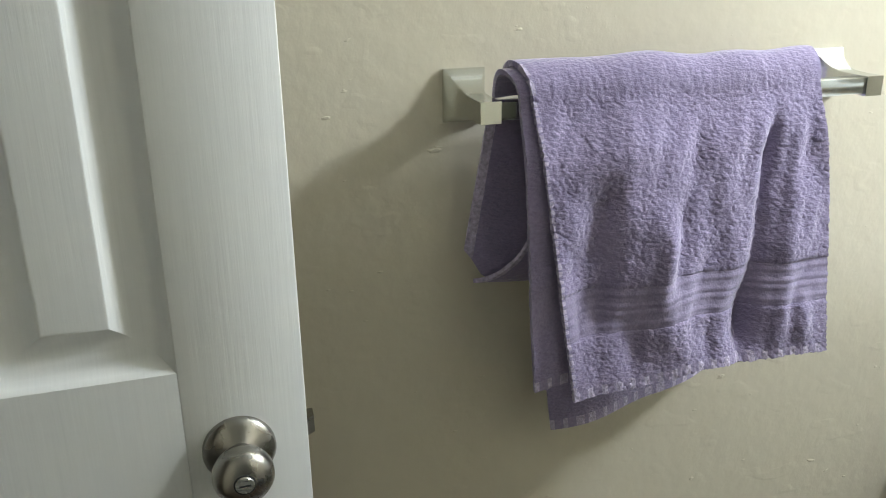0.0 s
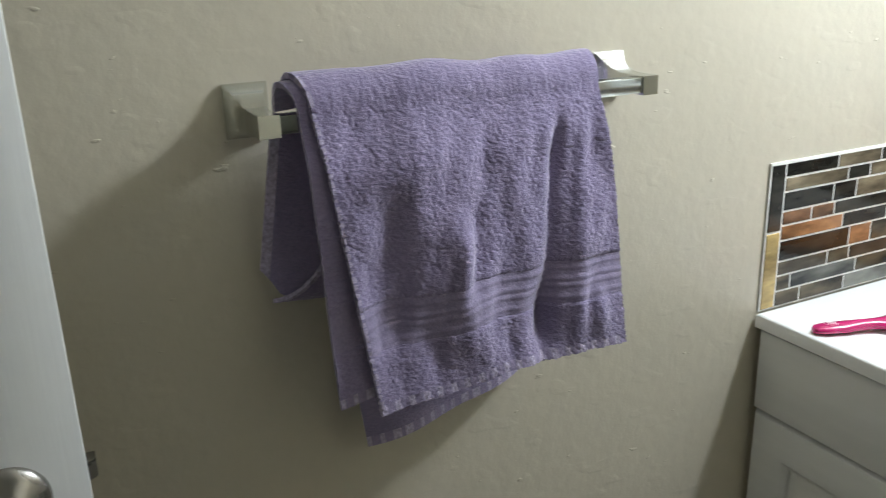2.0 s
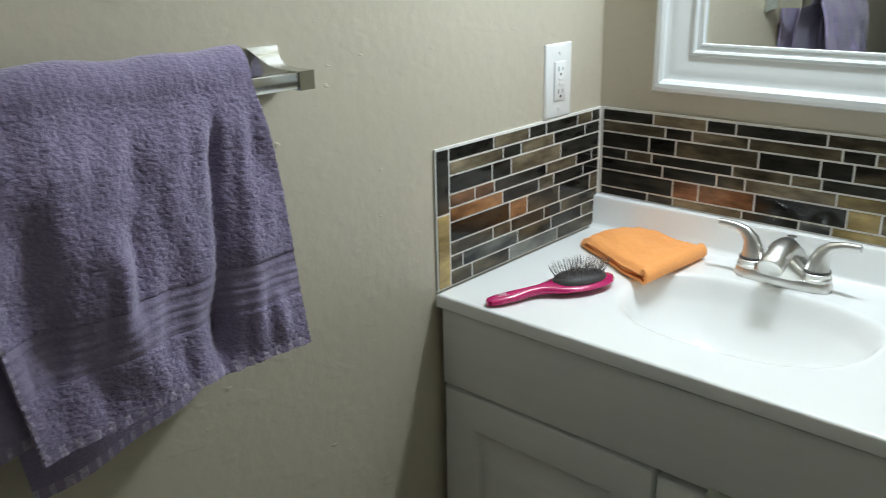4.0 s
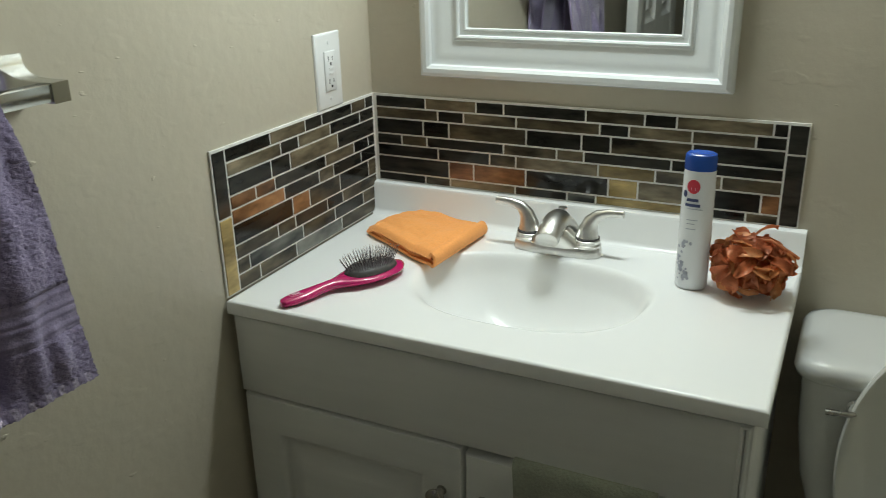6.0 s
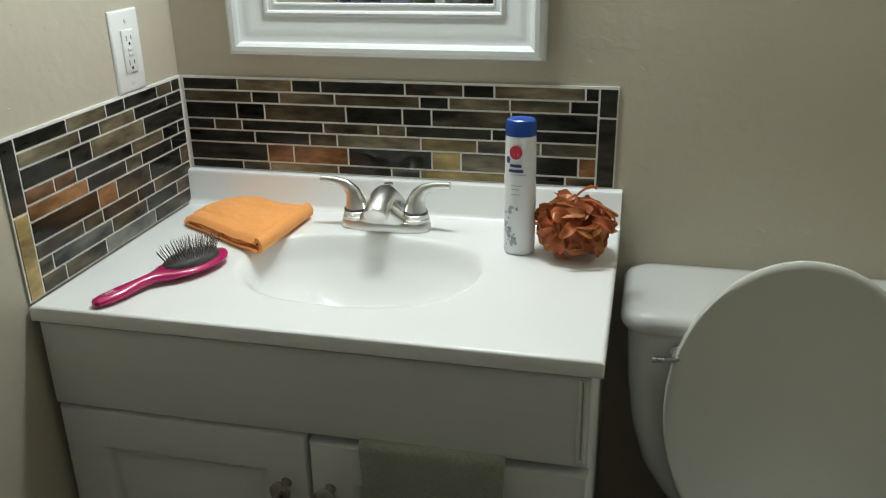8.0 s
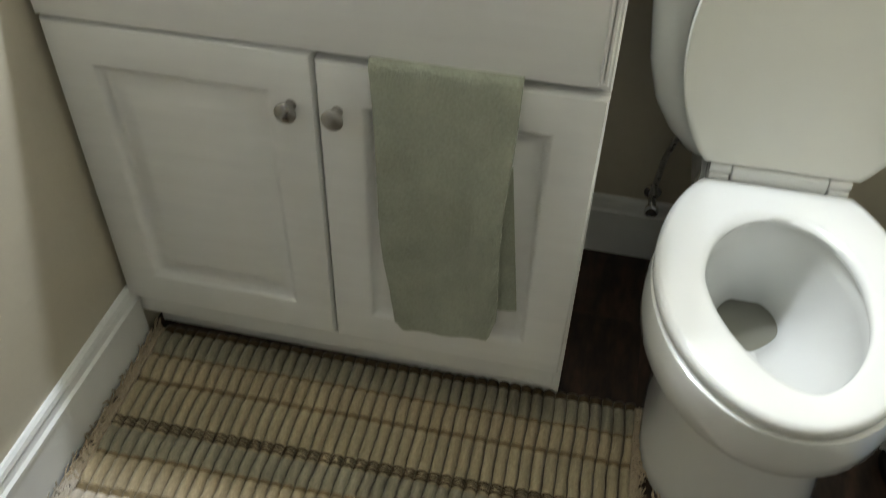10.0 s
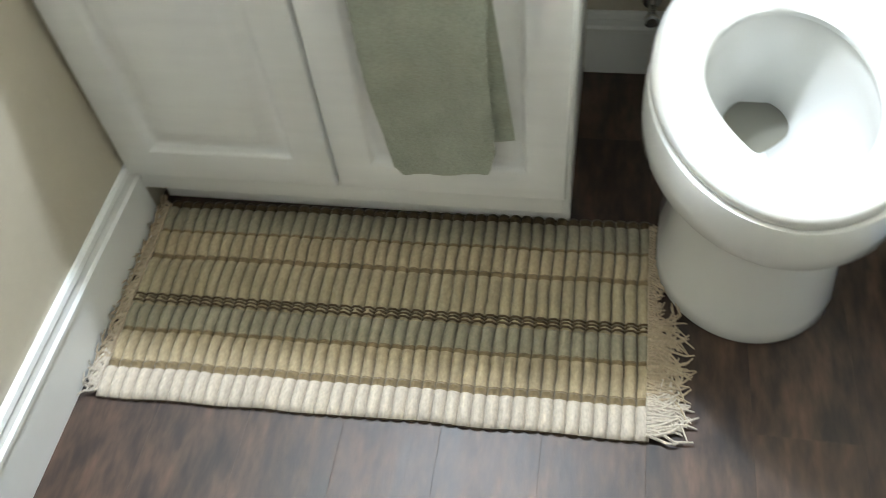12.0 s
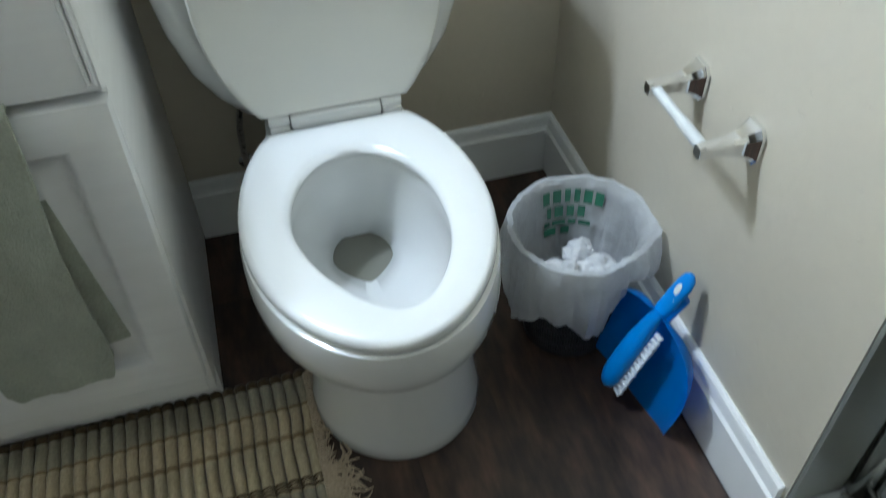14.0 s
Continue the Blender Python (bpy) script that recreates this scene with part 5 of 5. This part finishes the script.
def fringe(side, n, material, v0, v1):
    bm = bmesh.new()
    for i in range(n):
        v = v0 + (v1 - v0) * (i + rng.random()) / n
        x0 = (RX1 - 0.004) if side > 0 else (RX0 + 0.004 + 0.014 * (v - 0.5))
        y0 = RY1 + (RY0 - RY1) * v + (SKEW if side > 0 else 0)
        L = (rng.uniform(0.044, 0.078) if v > 0.5 else rng.uniform(0.014, 0.034)) if side > 0 else rng.uniform(0.018, 0.045)
        ang = rng.gauss(-0.02, 0.16) + 0.18 * math.sin(i * 0.9)
        pts = []
        c = rng.uniform(-0.6, 0.6) if v < 0.9 else rng.uniform(-0.1, 0.5)
        for q in range(6):
            t = q / 5
            a = ang + c * t * 2
            px = x0 + side * L * t * math.cos(a)
            py = y0 + L * t * math.sin(a) + 0.005 * math.sin(t * 8 + i * 1.7) * t
            pz = 0.0065 * (1 - t) + 0.0028 + 0.005 * abs(math.sin(t * 4 + i))
            if side > 0 and py > -0.625:
                # yarns that meet the toilet foot bunch up against it
                wall = 0.930 + 0.9 * max(0.0, -0.575 - py) + 0.25 * max(0.0, -0.50 - py)
                if px > wall:
                    pz += min(0.035, (px - wall) * 0.8)
                    px = wall + 0.1 * (px - wall)
            if side < 0 and px < 0.018:
                pz += (0.018 - px) * 1.1
                px = 0.018
            pts.append((px, py, pz))
        tube(pts, [0.0026, 0.0026, 0.0023, 0.0020, 0.0017, 0.0010], 5, bm)
    tagged(part("fringe", bm, material, rug, "loose natural yarn fringe"), "", "", "", "stuff")


fringe(1, 90, M_FRINGE, 0.03, 0.45)
fringe(1, 95, M_FRINGE, 0.45, 0.84)
fringe(1, 56, M_R_CREAM, 0.82, 0.99)
fringe(-1, 160, M_FRINGE, 0.03, 0.84)
fringe(-1, 34, M_R_CREAM, 0.82, 0.99)

# ---- mosaic tile backsplash ----
mosaic = tagged(part("backsplash_north", box(0.0045, 0.7715, -0.0035, -0.0002, TH + 0.062, 1.0605), M_GROUT), "brown and black glass mosaic strip behind the vanity", "backsplash", "", "structure")
mosaic_w = tagged(part("backsplash_west", box(0.0002, 0.0035, -0.468, -0.001, TH + 0.0005, 1.0605), M_GROUT), "brown and black glass mosaic strip beside the vanity", "backsplash", "", "structure")
KINDS = {"d": M_T_DARK, "b": M_T_BROWN, "c": M_T_COPPER, "a": M_T_AMBER, "s": M_T_SLATE}


def tile(wall, a0, a1, z0, z1, kind):
    g = 0.0017
    prof = [(0, 0), (0, 0.0007), (0.0007, 0.0013)]
    if wall == "n":
        part("tile", rect_loft(a0 + g, a1 - g, z0 + g, z1 - g, prof, face(-0.0035), False, True), KINDS[kind], mosaic, "", 0)
    else:
        part("tile", rect_loft(a0 + g, a1 - g, z0 + g, z1 - g, prof, lambda u, v, h: Vector((0.0035 + h, u, v)), False, True), KINDS[kind], mosaic_w, "", 0)


ZR = [1.058, 1.036, 1.015, 0.985, 0.965, 0.942, 0.909, 0.8925]
ROWS = [([0.114, 0.216, 0.269, 0.419, 0.519, 0.571, 0.719], "dbddbdbd"), ([0.139, 0.191, 0.293, 0.444, 0.494, 0.597, 0.695], "bdbbdbbd"), ([0.108, 0.161, 0.312, 0.413, 0.464, 0.599], "ddbddbdd"),
        ([0.062, 0.115, 0.269, 0.369, 0.418, 0.567, 0.616], "dbdbbddd"), ([0.138, 0.242, 0.293, 0.444, 0.542, 0.649], "ddbbabb"), ([0.160, 0.210, 0.312, 0.463, 0.514, 0.639, 0.712], "dccdabdc"), ([0.110, 0.162, 0.292, 0.390, 0.442, 0.590, 0.691], "dbbdsadb")]
for (cuts, kinds), z1, z0 in zip(ROWS, ZR, ZR[1:]):
    xs = [0.009] + cuts + [0.741]
    for a0, a1, k in zip(xs, xs[1:], kinds):
        tile("n", a0, a1, z0, z1, k)
tile("n", 0.741, 0.771, 1.010, 1.058, "d")
tile("n", 0.741, 0.771, 0.8925, 1.010, "d")
ZW = [1.058, 1.036, 1.014, 0.984, 0.962, 0.938, 0.905, 0.882, 0.857, 0.8315]
ROWS_W = [([-0.327, -0.230, -0.180, -0.083, -0.035], "dbddbd"), ([-0.302, -0.253, -0.157, -0.057], "bdbdd"), ([-0.331, -0.280, -0.135], "ddbd"), ([-0.375, -0.325, -0.178, -0.083, -0.032], "ccdbdd"), ([-0.303, -0.201, -0.155, -0.060], "cdbdd"),
          ([-0.284, -0.234, -0.137, -0.036], "dcbdb"), ([-0.329, -0.280, -0.182, -0.131], "bbddb"), ([-0.407, -0.261, -0.160, -0.061], "bsbdb"), ([-0.384, -0.284, -0.140], "bbsb")]
for (cuts, kinds), z1, z0 in zip(ROWS_W, ZW, ZW[1:]):
    ys = [-0.437] + cuts + [-0.008]
    for a0, a1, k in zip(ys, ys[1:], kinds):
        tile("w", a0, a1, z0, z1, k)
tile("w", -0.467, -0.437, 0.954, 1.058, "d")
tile("w", -0.467, -0.437, 0.8315, 0.954, "a")

# ---- floor planks ----
rng = random.Random(3)
PW = 0.152
x = 0.002
row = 0
while x < 1.50:
    x1 = min(x + PW, 1.508)
    y = 0.0 - rng.uniform(0.15, 0.9)
    cuts = [0.0]
    while y > SY - 0.12:
        cuts.append(y)
        y -= 1.22
    cuts.append(SY - 0.12)
    for y1, y0 in zip(cuts, cuts[1:]):
        g = 0.0
        part("plank", rect_loft(x + g, x1 - g, y0 + g, y1 - g, [(0, -0.003), (0, -0.0002), (0.0003, 0.0)], lambda u, v, h: Vector((u, v, h)), False, True), M_PLANK, floor, "", 0)
    x, row = x1, row + 1
